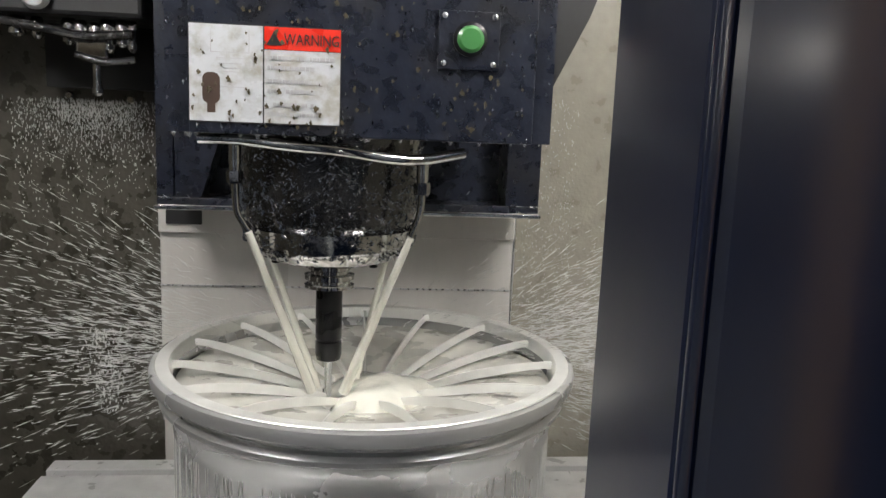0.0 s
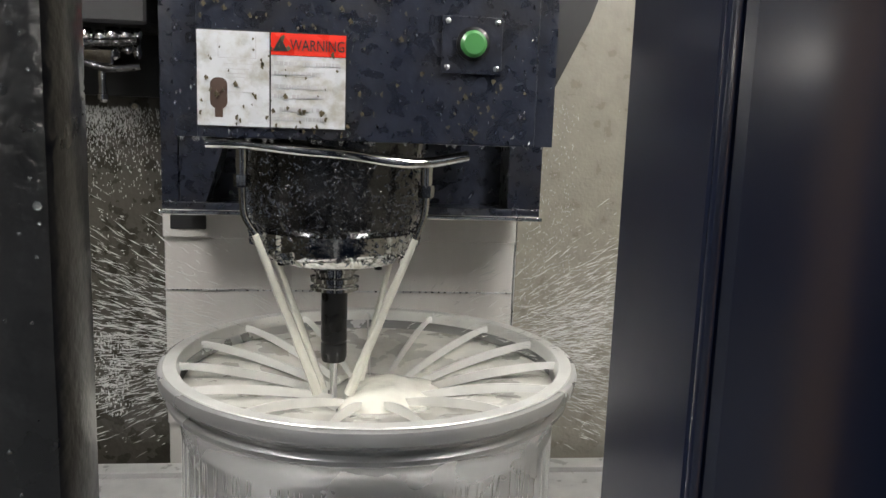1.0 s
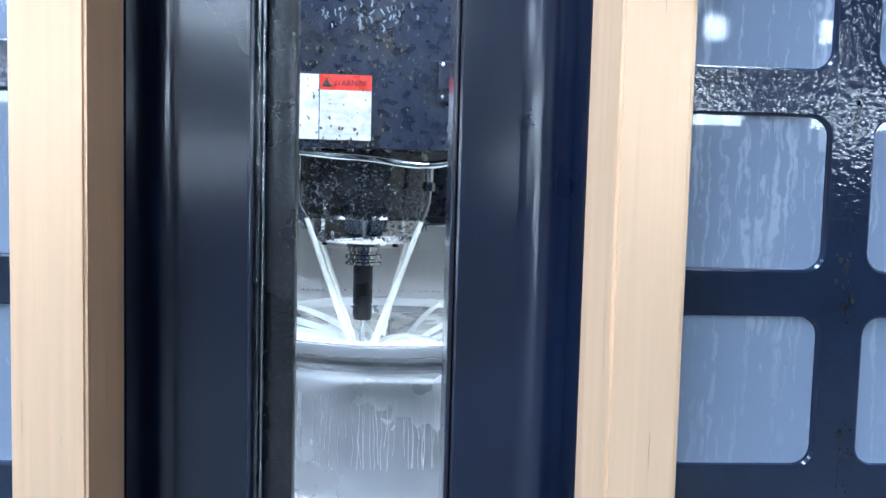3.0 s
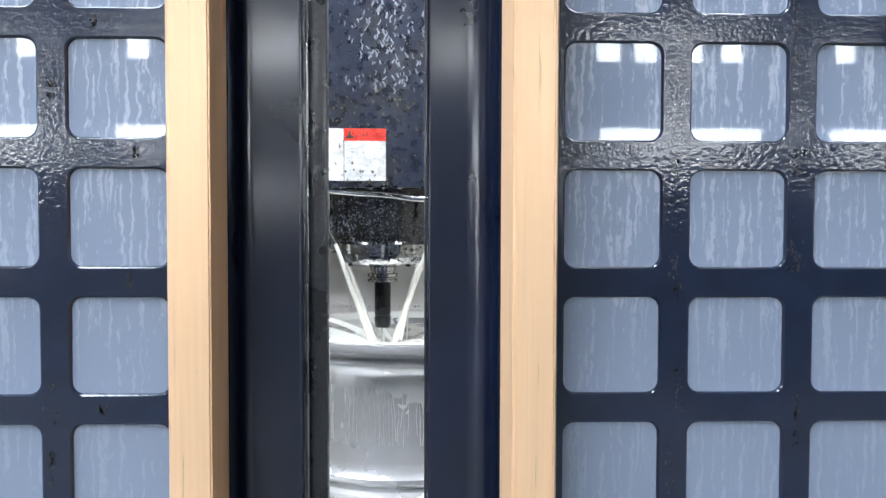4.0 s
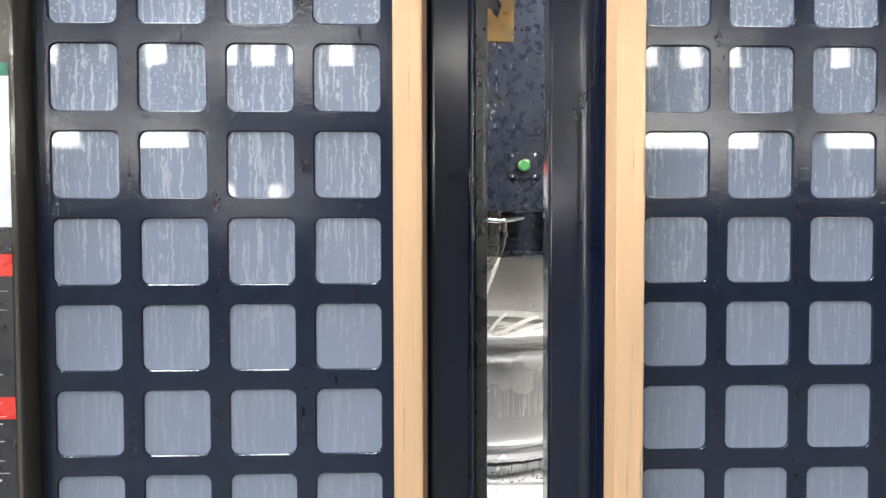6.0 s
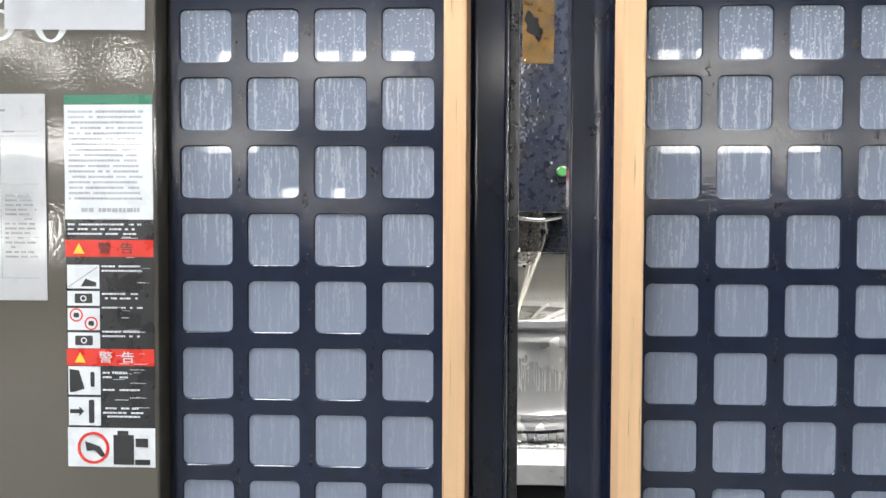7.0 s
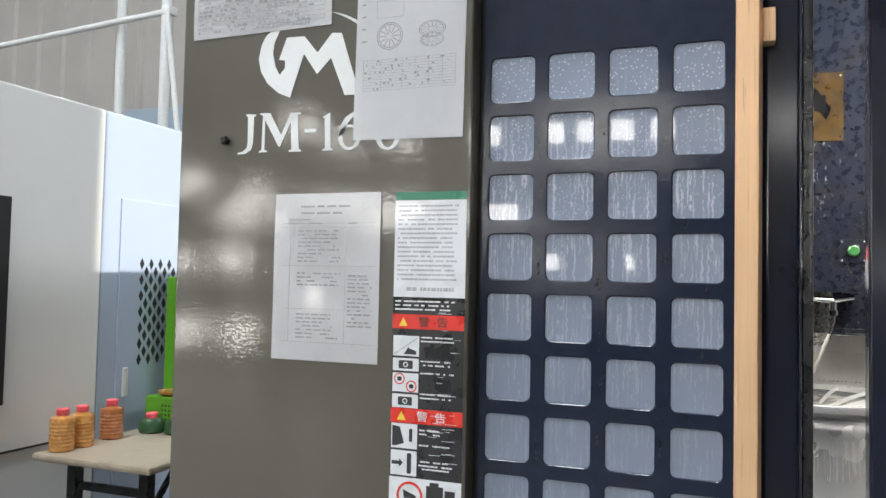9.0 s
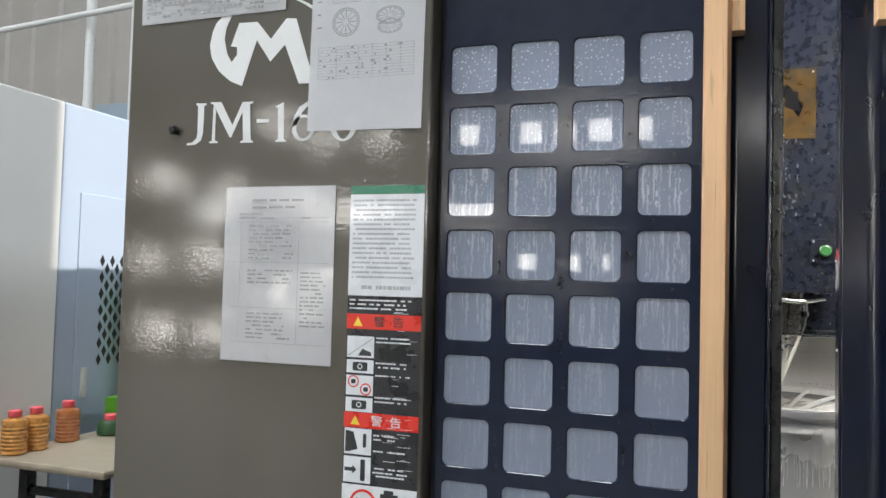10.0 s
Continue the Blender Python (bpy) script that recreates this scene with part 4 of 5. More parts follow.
def coolant():
    for a, b, r in (((-0.109, 0.674, 1.2525), (-0.052, 0.738, 1.078), 0.0042), ((-0.100, 0.735, 1.235), (-0.047, 0.75, 1.078), 0.0034),
                    ((0.0435, 0.674, 1.2505), (-0.018, 0.735, 1.078), 0.0042), ((0.028, 0.75, 1.235), (-0.006, 0.76, 1.085), 0.0032)):
        a, b = Vector(a), Vector(b)
        rng = random.Random(int(r * 1e5))
        pts = []
        for i in range(25):
            k = i / 24
            p = a.lerp(b, k)
            p.z -= 0.004 * k * k
            p += Vector((rng.uniform(-1, 1), rng.uniform(-1, 1), 0)) * 0.0007 * k
            pts.append(p)
        tagged(part("coolant_jet", tube(pts, r * 0.8, 10, r_end=r * 1.4), COOLANT), "milky white jet of coolant from the spindle nozzle", "coolant jet", group="coolant jets")
    # foam pool over the hub
    bm = bmesh.new()
    rng = random.Random(21)
    n, rings = 60, 10
    grid = []
    for j in range(rings + 1):
        row = []
        for i in range(n):
            a = 2 * math.pi * i / n
            edge = 0.070 + 0.010 * math.sin(3 * a + 1) + 0.004 * math.sin(7 * a)
            r = edge * (j + 0.01) / rings
            k = j / rings
            z = WZ - 0.024 - 0.024 * k * k + 0.0035 * noise.noise((40 * r * math.cos(a), 40 * r * math.sin(a), 3)) - (0.012 if j == rings else 0)
            row.append(bm.verts.new((WX + 0.018 + r * math.cos(a), WY - 0.01 + r * math.sin(a), z)))
        grid.append(row)
    for a, b in zip(grid, grid[1:]):
        for i in range(n):
            bm.faces.new((a[i], a[(i + 1) % n], b[(i + 1) % n], b[i]))
    bm.faces.new(grid[0])
    bm.faces.new(grid[-1])
    foam = part("coolant_foam", bm, COOLANT)
    for e in foam.data.edges:
        e.use_edge_sharp = False
    tagged(foam, "churning milky coolant over the wheel hub", "coolant", kind="stuff")
    # flying drops
    rng = random.Random(8)
    bm = bmesh.new()
    def fleck(p, d, w):
        s = d.orthogonal().normalized() * w
        u = d.cross(s).normalized() * w
        a = [bm.verts.new(p - d), bm.verts.new(p + d)]
        m = [bm.verts.new(p + v) for v in (s, u, -s, -u)]
        for i in range(4):
            for e in a:
                bm.faces.new((e, m[i], m[(i + 1) % 4]))
    for i in range(6000):
        side = -1 if rng.random() < 0.38 else 1
        a = (math.pi if side < 0 else 0) + rng.gauss(0, 0.45)
        r = WR * (0.95 + abs(rng.gauss(0, 0.62)))
        rise = rng.gauss(0.10, 0.26)
        z = WZ - 0.02 + rise * (r - 0.4 * WR) + rng.gauss(0, 0.012)
        p = Vector((WX + r * math.cos(a), WY + 0.05 + abs(r * 0.7 * math.sin(a)) - 0.06, z))
        if not (-0.7 < p.x < 0.58 and 0.5 < p.y < 1.1):
            continue
        d = Vector((math.cos(a), 0.3 * math.sin(a), rise + rng.gauss(-0.05, 0.10))).normalized() * (0.0015 + 0.014 * rng.random() ** 2.2)
        fleck(p, d, rng.uniform(0.0003, 0.0008))
    # foam runs and beads on the back wall; pale flecks also paint its gleam
    for i in range(260):
        p = Vector((-0.405 + rng.gauss(0, 0.016) + 0.02 * rng.random(), 1.1685, rng.uniform(0.885, 1.02)))
        fleck(p, Vector((rng.uniform(-0.3, 0.3), 0, 1)).normalized() * rng.uniform(0.001, 0.005), rng.uniform(0.0006, 0.0018))
    for i in range(1500):
        x = rng.uniform(-0.52, -0.30) if rng.random() < 0.6 else rng.uniform(0.25, 0.33)
        y = 1.169 if x < 0 else 1.134
        z = rng.uniform(1.0, 1.40) if x > 0 else 1.37 - 0.16 * abs(rng.gauss(0, 0.5))
        fleck(Vector((x, y, z)), Vector((0, 0, 1)) * rng.uniform(0.0008, 0.003), rng.uniform(0.0004, 0.0011))
    # dense white flecks stand in for the lamp's wet highlight on the wall
    for i in range(1500):
        x, z = rng.gauss(-0.405, 0.045), 1.372 - 0.030 * abs(rng.gauss(0, 1)) * (1.2 - 6 * abs(rng.gauss(0, 0.05)))
        fleck(Vector((x, 1.1690, z)), Vector((0, 0, 1)) * rng.uniform(0.0008, 0.0042), rng.uniform(0.0003, 0.0009))
    tagged(part("coolant_spray", bm, DROP), "spray of milky coolant drops off the wheel, and pale flecks for the wall's wet gleam", "coolant spray", kind="stuff")
    # splashed drops and chips clinging to the head
    bm = bmesh.new()
    for i in range(1500):
        x, z = rng.uniform(-0.175, 0.165), 1.345 + 0.45 * rng.random() ** 1.3
        if x > -0.01 and rng.random() < 0.45:
            continue
        s = 0.0005 + 0.0014 * rng.random() ** 2
        if -0.156 < x < -0.024 and 1.353 < z < 1.438 and rng.random() < 0.8:
            continue
        fleck(Vector((x, 0.6443, z)), Vector((rng.uniform(-0.3, 0.3), 0, 1)).normalized() * s * 1.6, s * 0.8)
    for i in range(1700):
        a = math.pi + math.pi * rng.random()
        z = rng.uniform(1.222, 1.335)
        r = 0.0915 if z > 1.262 else 0.0885 if z > 1.236 else 0.073
        s = 0.0006 + 0.0019 * rng.random() ** 2
        fleck(Vector((-0.035 + r * math.cos(a), 0.75 + r * math.sin(a), z)), Vector((rng.uniform(-1, 1), 0, rng.uniform(-1, 1))).normalized() * s * 1.7, s * 0.6)
    blots = bmesh.new()
    for i in range(190):
        x, z = rng.gauss(-0.09, 0.07), 1.348 + 0.16 * rng.random()
        if i % 7 == 0:
            x, z = rng.gauss(0.09, 0.03), rng.uniform(1.35, 1.41)
        if not -0.154 < x < 0.148:
            continue
        k, ph = 0.0007 + 0.0017 * rng.random() ** 1.5, rng.uniform(0, 6)
        pts = [(x + k * (0.8 + 0.3 * math.sin(2 * w + ph) + 0.2 * math.sin(5 * w)) * math.cos(w), z + 1.5 * k * (0.8 + 0.3 * math.sin(3 * w + ph)) * math.sin(w)) for w in (2 * math.pi * j / 11 for j in range(11))]
        slab(pts, 0.6421, 0.6429, blots)
    tagged(part("dirt_blots", blots, BLOT), "dark brown coolant blots on the spindle head and sticker", "stains", kind="stuff")
    tagged(part("clinging_chips", bm, STEEL_WET), "wet metal chips and drops clinging to the spindle head", "metal chips", kind="stuff")
    # drips and blotches wandering down the upper head, massed to imitate its wet highlight
    bm = bmesh.new()
    for i in range(230):
        x, z = rng.gauss(-0.025, 0.034), 1.50 + 0.22 * rng.random()
        if not -0.15 < x < 0.145:
            continue
        pts = []
        for k in range(3):
            pts.append((x, 0.6452, z))
            x += rng.uniform(-0.0035, 0.0035)
            z -= rng.uniform(0.001, 0.0055)
        tube(pts, rng.uniform(0.0004, 0.0016), 6, bm, r_end=rng.uniform(0.0006, 0.0022))
    tagged(part("coolant_drips", bm, DRIP), "wet coolant drips on the upper spindle head, standing in for its highlight", "drips", kind="stuff")
    bm = bmesh.new()
    for i in range(26):
        x, k = rng.uniform(-0.172, 0.160), rng.uniform(0.35, 1.0)
        lathe([(0.0004, 1.3445), (0.0026 * k, 1.3440), (0.0022 * k, 1.3440 - 0.0022 * k), (0.0008, 1.3440 - 0.0042 * k)], (x, 0.6472, 0), 10, bm)
    tagged(part("hanging_drops", bm, CLEAR), "row of drops hanging from the head's lower edge", "drops", kind="stuff")


coolant()


FITTINGS = [(-0.425, 1.474, 0.016, 0.006), (-0.385, 1.474, 0.022, 0.0075), (-0.371, 1.472, 0.038, 0.0065), (-0.352, 1.470, 0.082, 0.0065), (-0.337, 1.474, 0.030, 0.0085), (-0.319, 1.474, 0.022, 0.0070), (-0.306, 1.474, 0.028, 0.0050), (-0.45, 1.474, 0.014, 0.009)]


def tool_changer():
    t = thing("tool_changer", (-0.36, 1.06, 1.36), "black tool changer mechanism with wet steel fittings", "tool changer")
    part("recess_plate", box((-0.455, 1.135, 1.388), (-0.29, 1.168, 1.60)), DARK, t)
    part("upper_body", box((-0.60, 1.00, 1.475), (-0.285, 1.13, 1.80), 0.006), DARK, t)
    for x, z, h, r in FITTINGS:
        b = lathe([(r, z), (r * 1.35, z - 0.005), (r * 1.35, z - 0.013), (r * 0.9, z - 0.014), (r * 0.9, z - h), (r * 1.2, z - h - 0.001), (r * 1.2, z - h - 0.008), (r * 0.6, z - h - 0.012)], (x, 1.03, 0), 14)
        part("fitting", b, STEEL_WET, t, "wet steel pipe fitting")
    part("pipe_run", tube(smooth_path([(-0.46, 1.01, 1.466), (-0.41, 1.0, 1.458), (-0.36, 1.012, 1.452), (-0.30, 1.01, 1.456)]), 0.006, 10), BLACK_WET, t)
    part("pipe_run", tube(smooth_path([(-0.375, 1.02, 1.428), (-0.34, 1.018, 1.420), (-0.30, 1.02, 1.424)]), 0.005, 10), BLACK_WET, t)
    part("valve_block", box((-0.375, 1.02, 1.425), (-0.335, 1.06, 1.452), 0.003), STEEL_WET, t)
    part("lamp_lens", lathe([(0.017, 0), (0.018, -0.006), (0.014, -0.013), (0.006, -0.016)], (-0.412, 0.999, 1.497), 28, axis="y"), LABEL_DIRTY, t, "round milky lens")
    for x, z in ((-0.449, 1.400), (-0.436, 1.377), (-0.348, 1.374)):
        part("screw", lathe([(0.0068, 0), (0.0068, -0.002), (0.0045, -0.004)], (x, 1.1695, z), 14, axis="y"), STEEL_WET, t)


tool_changer()


# ---- notices on the front panel ----
PY = -0.0375


def sheet(name, x0, x1, z0, z1, material, label, tilt=0.0):
    t = thing(name, ((x0 + x1) / 2, PY, z0), label, "notice")
    bm = bmesh.new()
    n = 8
    cx, cz = (x0 + x1) / 2, (z0 + z1) / 2
    grid = [[None] * (n + 1) for _ in range(n + 1)]
    for i in range(n + 1):
        for j in range(n + 1):
            u, v = i / n - 0.5, j / n - 0.5
            x, z = u * (x1 - x0), v * (z1 - z0)
            y = PY - 0.0022 - 0.0012 * noise.noise((u * 3 + x0 * 9, v * 3, 1))
            c, s = math.cos(tilt), math.sin(tilt)
            grid[i][j] = bm.verts.new((cx + c * x - s * z, y, cz + s * x + c * z))
    for i in range(n):
        for j in range(n):
            bm.faces.new((grid[i][j], grid[i + 1][j], grid[i + 1][j + 1], grid[i][j + 1]))
    bmesh.ops.solidify(bm, geom=bm.faces[:], thickness=0.0004)
    part("sheet", bm, material, t)
    return t


def notices():
    yb = PY - 0.0038
    # laminated instruction sheet
    x0, x1, z0, z1 = -0.938, -0.7255, 1.2035, 1.502
    t = sheet("laminated_notice", x0, x1, z0, z1, LAMINATE, "laminated white instruction sheet taped to the machine panel", 0.0)
    bm = print_lines(x0 + 0.055, x1 - 0.055, z1 - 0.022, z1 - 0.038, 0.012, 0.0035, yb, 1, word=0.02)
    print_lines(x0 + 0.03, x1 - 0.02, z1 - 0.046, z1 - 0.056, 0.007, 0.0025, yb, 2, word=0.03, fill=0.6, bm=bm)
    print_lines(x0 + 0.05, x1 - 0.075, z1 - 0.066, z1 - 0.125, 0.0068, 0.0028, yb, 3, bm=bm)
    print_lines(x0 + 0.05, x1 - 0.07, z1 - 0.142, z1 - 0.165, 0.0068, 0.0028, yb, 4, bm=bm)
    print_lines(x1 - 0.06, x1 - 0.012, z1 - 0.145, z1 - 0.235, 0.0068, 0.0028, yb, 5, bm=bm)
    print_lines(x0 + 0.05, x1 - 0.075, z1 - 0.215, z1 - 0.262, 0.0068, 0.0028, yb, 6, bm=bm)
    for z in (1.448, 1.441, 1.372, 1.295, 1.236):
        box((x0 + 0.02, yb - 0.0003, z), (x1 - 0.01, yb, z + 0.0005), bm=bm)
    for x in (x0 + 0.034, x1 - 0.066):
        box((x, yb - 0.0003, 1.236), (x + 0.0005, yb, 1.441), bm=bm)
    part("print", bm, INK, t)["kind"] = "stuff"
    # tall safety label
    x0, x1 = -0.6985, -0.569
    t = thing("safety_label", ((x0 + x1) / 2, PY, 0.959), "tall black and white safety label with red warning bands", "safety label")
    y1 = PY - 0.0002
    y0 = y1 - 0.0006
    part("notice_field", box((x0, y0, 1.3215), (x1, y1, 1.4865)), LABEL_WHITE, t, "white field of fine print")
    part("green_band", box((x0, y0, 1.487), (x1, y1, 1.5005)), LABEL_GREEN, t, "green heading band")
    part("warning_field", box((x0, y0, 1.0185), (x1, y1, 1.321)), LABEL_BLACK, t)
    part("foot_field", box((x0, y0, 0.9605), (x1, y1, 1.018)), LABEL_WHITE, t)
    for z in (1.292, 1.1335):
        z_mid = z - 0.0115
        part("red_band", box((x0, y0 - 0.0005, z - 0.0245), (x1, y0 - 0.0001, z)), LABEL_RED, t, "red warning band")
        part("warning_triangle", slab([(x0 + 0.012, z - 0.020), (x0 + 0.028, z - 0.020), (x0 + 0.020, z - 0.005)], y0 - 0.0010, y0 - 0.0006), YELLOW, t)
        lettering("heading_text", "\u8b66  \u544a", 0.018, x0 + 0.048, y0 - 0.0008, z - 0.0185, INK_DARK if z > 1.2 else LABEL_WHITE, t, width=0.052)
    bm = print_lines(x0 + 0.006, x1 - 0.008, 1.478, 1.352, 0.0078, 0.0032, y0, 7, word=0.0036, fill=0.9, ragged=0.15)
    print_lines(x0 + 0.024, x1 - 0.02, 1.338, 1.33, 0.02, 0.006, y0, 8, word=0.006, ragged=0.0, bm=bm)
    part("fine_print", bm, INK, t)["kind"] = "stuff"
    bm = print_lines(x0 + 0.004, x1 - 0.006, 1.3155, 1.296, 0.0068, 0.0026, y0, 9, word=0.004, ragged=0.2)
    xs = x0 + 0.053
    for z, k in ((1.255, 2), (1.215, 2), (1.195, 1), (1.160, 2), (1.100, 2), (1.075, 1), (1.048, 2), (1.036, 1)):
        print_lines(xs, x1 - 0.006, z, z - 0.0065 * (k - 1) - 0.001, 0.0065, 0.0025, y0, int(z * 1000), word=0.004, ragged=0.5, bm=bm)
    part("white_print", bm, LABEL_WHITE, t)["kind"] = "stuff"
    rng = random.Random(14)
    bm = bmesh.new()
    for i in range(26):
        z = rng.uniform(1.03, 1.30)
        x = x1 - rng.uniform(0.0, 0.055)
        w = rng.uniform(0.008, 0.026)
        box((max(xs, x - w), y0 - 0.0008, z), (min(x1, x), y0 - 0.0005, z + rng.uniform(0.0004, 0.0009)), bm=bm)
    part("scratching", bm, LABEL_WHITE, t, "pale scratches in the film")["kind"] = "stuff"
    # picture fields with plain symbols
    for z1_, z0_ in ((1.2565, 1.2205), (1.2185, 1.1955), (1.1935, 1.160), (1.158, 1.1335), (1.1085, 1.0655), (1.0635, 1.0205)):
        f = part("picture_field", box((x0 + 0.002, y0 - 0.0005, z0_ + 0.0008), (x0 + 0.0495, y0 - 0.0001, z1_ - 0.0008)), LABEL_WHITE, t)
        h = z1_ - z0_
        cx, cz = x0 + 0.026, (z0_ + z1_) / 2
        ys, ye = y0 - 0.0010, y0 - 0.0006
        if h < 0.0245:
            part("symbol", rounded_slab(cx, cz, 0.026, 0.014, 0.002, ys, ye), INK_DARK, f)
            part("symbol_ring", lathe([(0.0045, ys), (0.0045, ys - 0.0003), (0.003, ys - 0.0003), (0.003, ys)], (cx, 0, cz), 20, axis="y", closed=True), LABEL_WHITE, f)
        elif h > 0.04:
            if z1_ > 1.08:
                part("symbol", slab([(x0 + 0.004, cz + 0.017), (x0 + 0.018, cz + 0.015), (x0 + 0.026, cz - 0.012), (x0 + 0.010, cz - 0.017), (x0 + 0.004, cz - 0.017)], ys, ye), INK_DARK, f)
                part("symbol", rounded_slab(cx + 0.012, cz + 0.002, 0.006, 0.022, 0.0025, ys, ye), INK_DARK, f)
            else:
                part("symbol", slab([(x0 + 0.004, cz + 0.003), (x0 + 0.018, cz + 0.003), (x0 + 0.018, cz + 0.007), (x0 + 0.025, cz), (x0 + 0.018, cz - 0.007), (x0 + 0.018, cz - 0.003), (x0 + 0.004, cz - 0.003)], ys, ye), INK_DARK, f)
                part("symbol", rounded_slab(cx + 0.010, cz, 0.008, 0.034, 0.002, ys, ye), INK_DARK, f)
        elif z0_ > 1.21:
            part("symbol", slab([(cx - 0.004, cz - 0.014), (cx + 0.019, cz - 0.014), (cx + 0.019, cz - 0.008), (cx + 0.006, cz - 0.004), (cx + 0.004, cz - 0.002)], ys, ye), INK_DARK, f)
            part("symbol_line", slab([(cx - 0.022, cz - 0.014), (cx - 0.021, cz - 0.015), (cx + 0.022, cz + 0.014), (cx + 0.021, cz + 0.015)], ys, ye), INK, f)
        else:
            spots = ((cx - 0.011, cz + 0.006), (cx + 0.011, cz - 0.006)) if h > 0.03 else ((cx, cz),)
            for sx, sz in spots:
                part("prohibition_ring", lathe([(0.0098, ys), (0.0098, ye), (0.0078, ye), (0.0078, ys)], (sx, 0, sz), 28, axis="y", closed=True), LABEL_RED, f)
                part("symbol", rounded_slab(sx, sz, 0.008, 0.007, 0.002, ys, ye), INK_DARK, f)
    ys, ye = y0 - 0.0010, y0 - 0.0002
    part("prohibition_ring", lathe([(0.0235, ys), (0.0235, ye), (0.0195, ye), (0.0195, ys)], (x0 + 0.038, 0, 0.9885), 40, axis="y", closed=True), LABEL_RED, t, "red prohibition ring")
    part("symbol", slab([(x0 + 0.026, 0.998), (x0 + 0.048, 0.990), (x0 + 0.056, 0.977), (x0 + 0.050, 0.975), (x0 + 0.040, 0.985), (x0 + 0.028, 0.984)], ys, ye), INK_DARK, t)
    part("symbol", box((x0 + 0.068, ys, 0.9645), (x0 + 0.098, ye, 1.008)), INK_DARK, t)
    part("symbol", box((x0 + 0.074, ys, 1.0082), (x0 + 0.090, ye, 1.014)), INK_DARK, t)
    part("symbol", box((x0 + 0.101, ys, 0.9905), (x0 + 0.119, ye, 1.003)), INK_DARK, t)
    part("symbol", box((x0 + 0.100, ys, 0.9645), (x0 + 0.122, ye, 0.972)), INK_DARK, t)
    # drawing sheet with wheel views
    x0, x1, z0, z1 = -0.7815, -0.5765, 1.593, 1.890
    t = sheet("drawing_sheet", x0, x1, z0, z1, PAPER, "white paper sheet with printed wheel drawings and a table", -0.012)
    yb2 = yb - 0.0002
    bm = bmesh.new()
    for cx, cz, rx, rz in ((-0.7160, 1.7745, 0.0250, 0.0245), (-0.6364, 1.7800, 0.0250, 0.0150), (-0.6364, 1.7620, 0.0220, 0.0125)):
        for k in (1.0, 0.86, 0.22):
            seg = 28
            for i in range(seg):
                a, b = 2 * math.pi * i / seg, 2 * math.pi * (i + 1) / seg
                q = [(cx + rx * k * f * math.cos(w), cz + rz * k * f * math.sin(w)) for w, f in ((a, 1), (b, 1), (b, 0.935), (a, 0.935))]
                bm.faces.new([bm.verts.new((x, yb2, z)) for x, z in q])
        for i in range(12):
            a = 2 * math.pi * i / 12
            d = 0.03
            q = [(cx + rx * f * math.cos(a + s), cz + rz * f * math.sin(a + s)) for f, s in ((0.25, -d * 3), (0.25, d * 3), (0.84, d), (0.84, -d))]
            bm.faces.new([bm.verts.new((x, yb2, z)) for x, z in q])
    for z in (1.8073, 1.8380):
        box((x0 + 0.040, yb2 - 0.0001, z), (x0 + 0.0915, yb2, z + 0.0005), bm=bm)
    for x in (x0 + 0.040, x0 + 0.091):
        box((x, yb2 - 0.0001, 1.8073), (x + 0.0005, yb2, 1.838), bm=bm)
    for i in range(12):
        z = 1.7335 - 0.0049 * i
        box((x0 + 0.016, yb2 - 0.0001, z), (x1 - 0.016, yb2, z + 0.0004), bm=bm)
    for x in (x0 + 0.016, x0 + 0.05, x0 + 0.09, x0 + 0.115, x0 + 0.14, x0 + 0.165, x1 - 0.0164):
        box((x, yb2 - 0.0001, 1.6796), (x + 0.0004, yb2, 1.7335), bm=bm)
    print_lines(x0 + 0.018, x1 - 0.02, 1.7325, 1.68, 0.0049, 0.0026, yb2, 31, word=0.003, fill=0.12, bm=bm)
    print_lines(x0 + 0.012, x0 + 0.022, 1.835, 1.75, 0.022, 0.002, yb2, 33, word=0.006, bm=bm)
    part("print", bm, INK, t)["kind"] = "stuff"
    # spreadsheet page, set higher
    x0, x1, z0, z1 = -1.1345, -0.8335, 1.8055, 2.018
    t = sheet("table_sheet", x0, x1, z0, z1, LAMINATE, "laminated landscape page with a printed table", 0.012)
    bm = bmesh.new()
    for i in range(22):
        z = z0 + 0.014 + 0.0082 * i
        box((x0 + 0.012, yb - 0.0003, z), (x1 - 0.012, yb, z + 0.0005), bm=bm)
    for k in (0, 0.07, 0.26, 0.5, 0.62, 0.72, 0.86, 1):
        x = x0 + 0.012 + k * (x1 - x0 - 0.0245)
        box((x, yb - 0.0003, z0 + 0.014), (x + 0.0005, yb, z0 + 0.186), bm=bm)
    print_lines(x0 + 0.014, x1 - 0.016, z0 + 0.0205, z0 + 0.012, 0.0082, 0.004, yb, 41, word=0.008, fill=0.7, bm=bm)
    print_lines(x0 + 0.014, x1 - 0.016, z0 + 0.184, z0 + 0.022, 0.0082, 0.004, yb, 42, word=0.008, fill=0.6, bm=bm)
    part("print", bm, INK, t)["kind"] = "stuff"


notices()


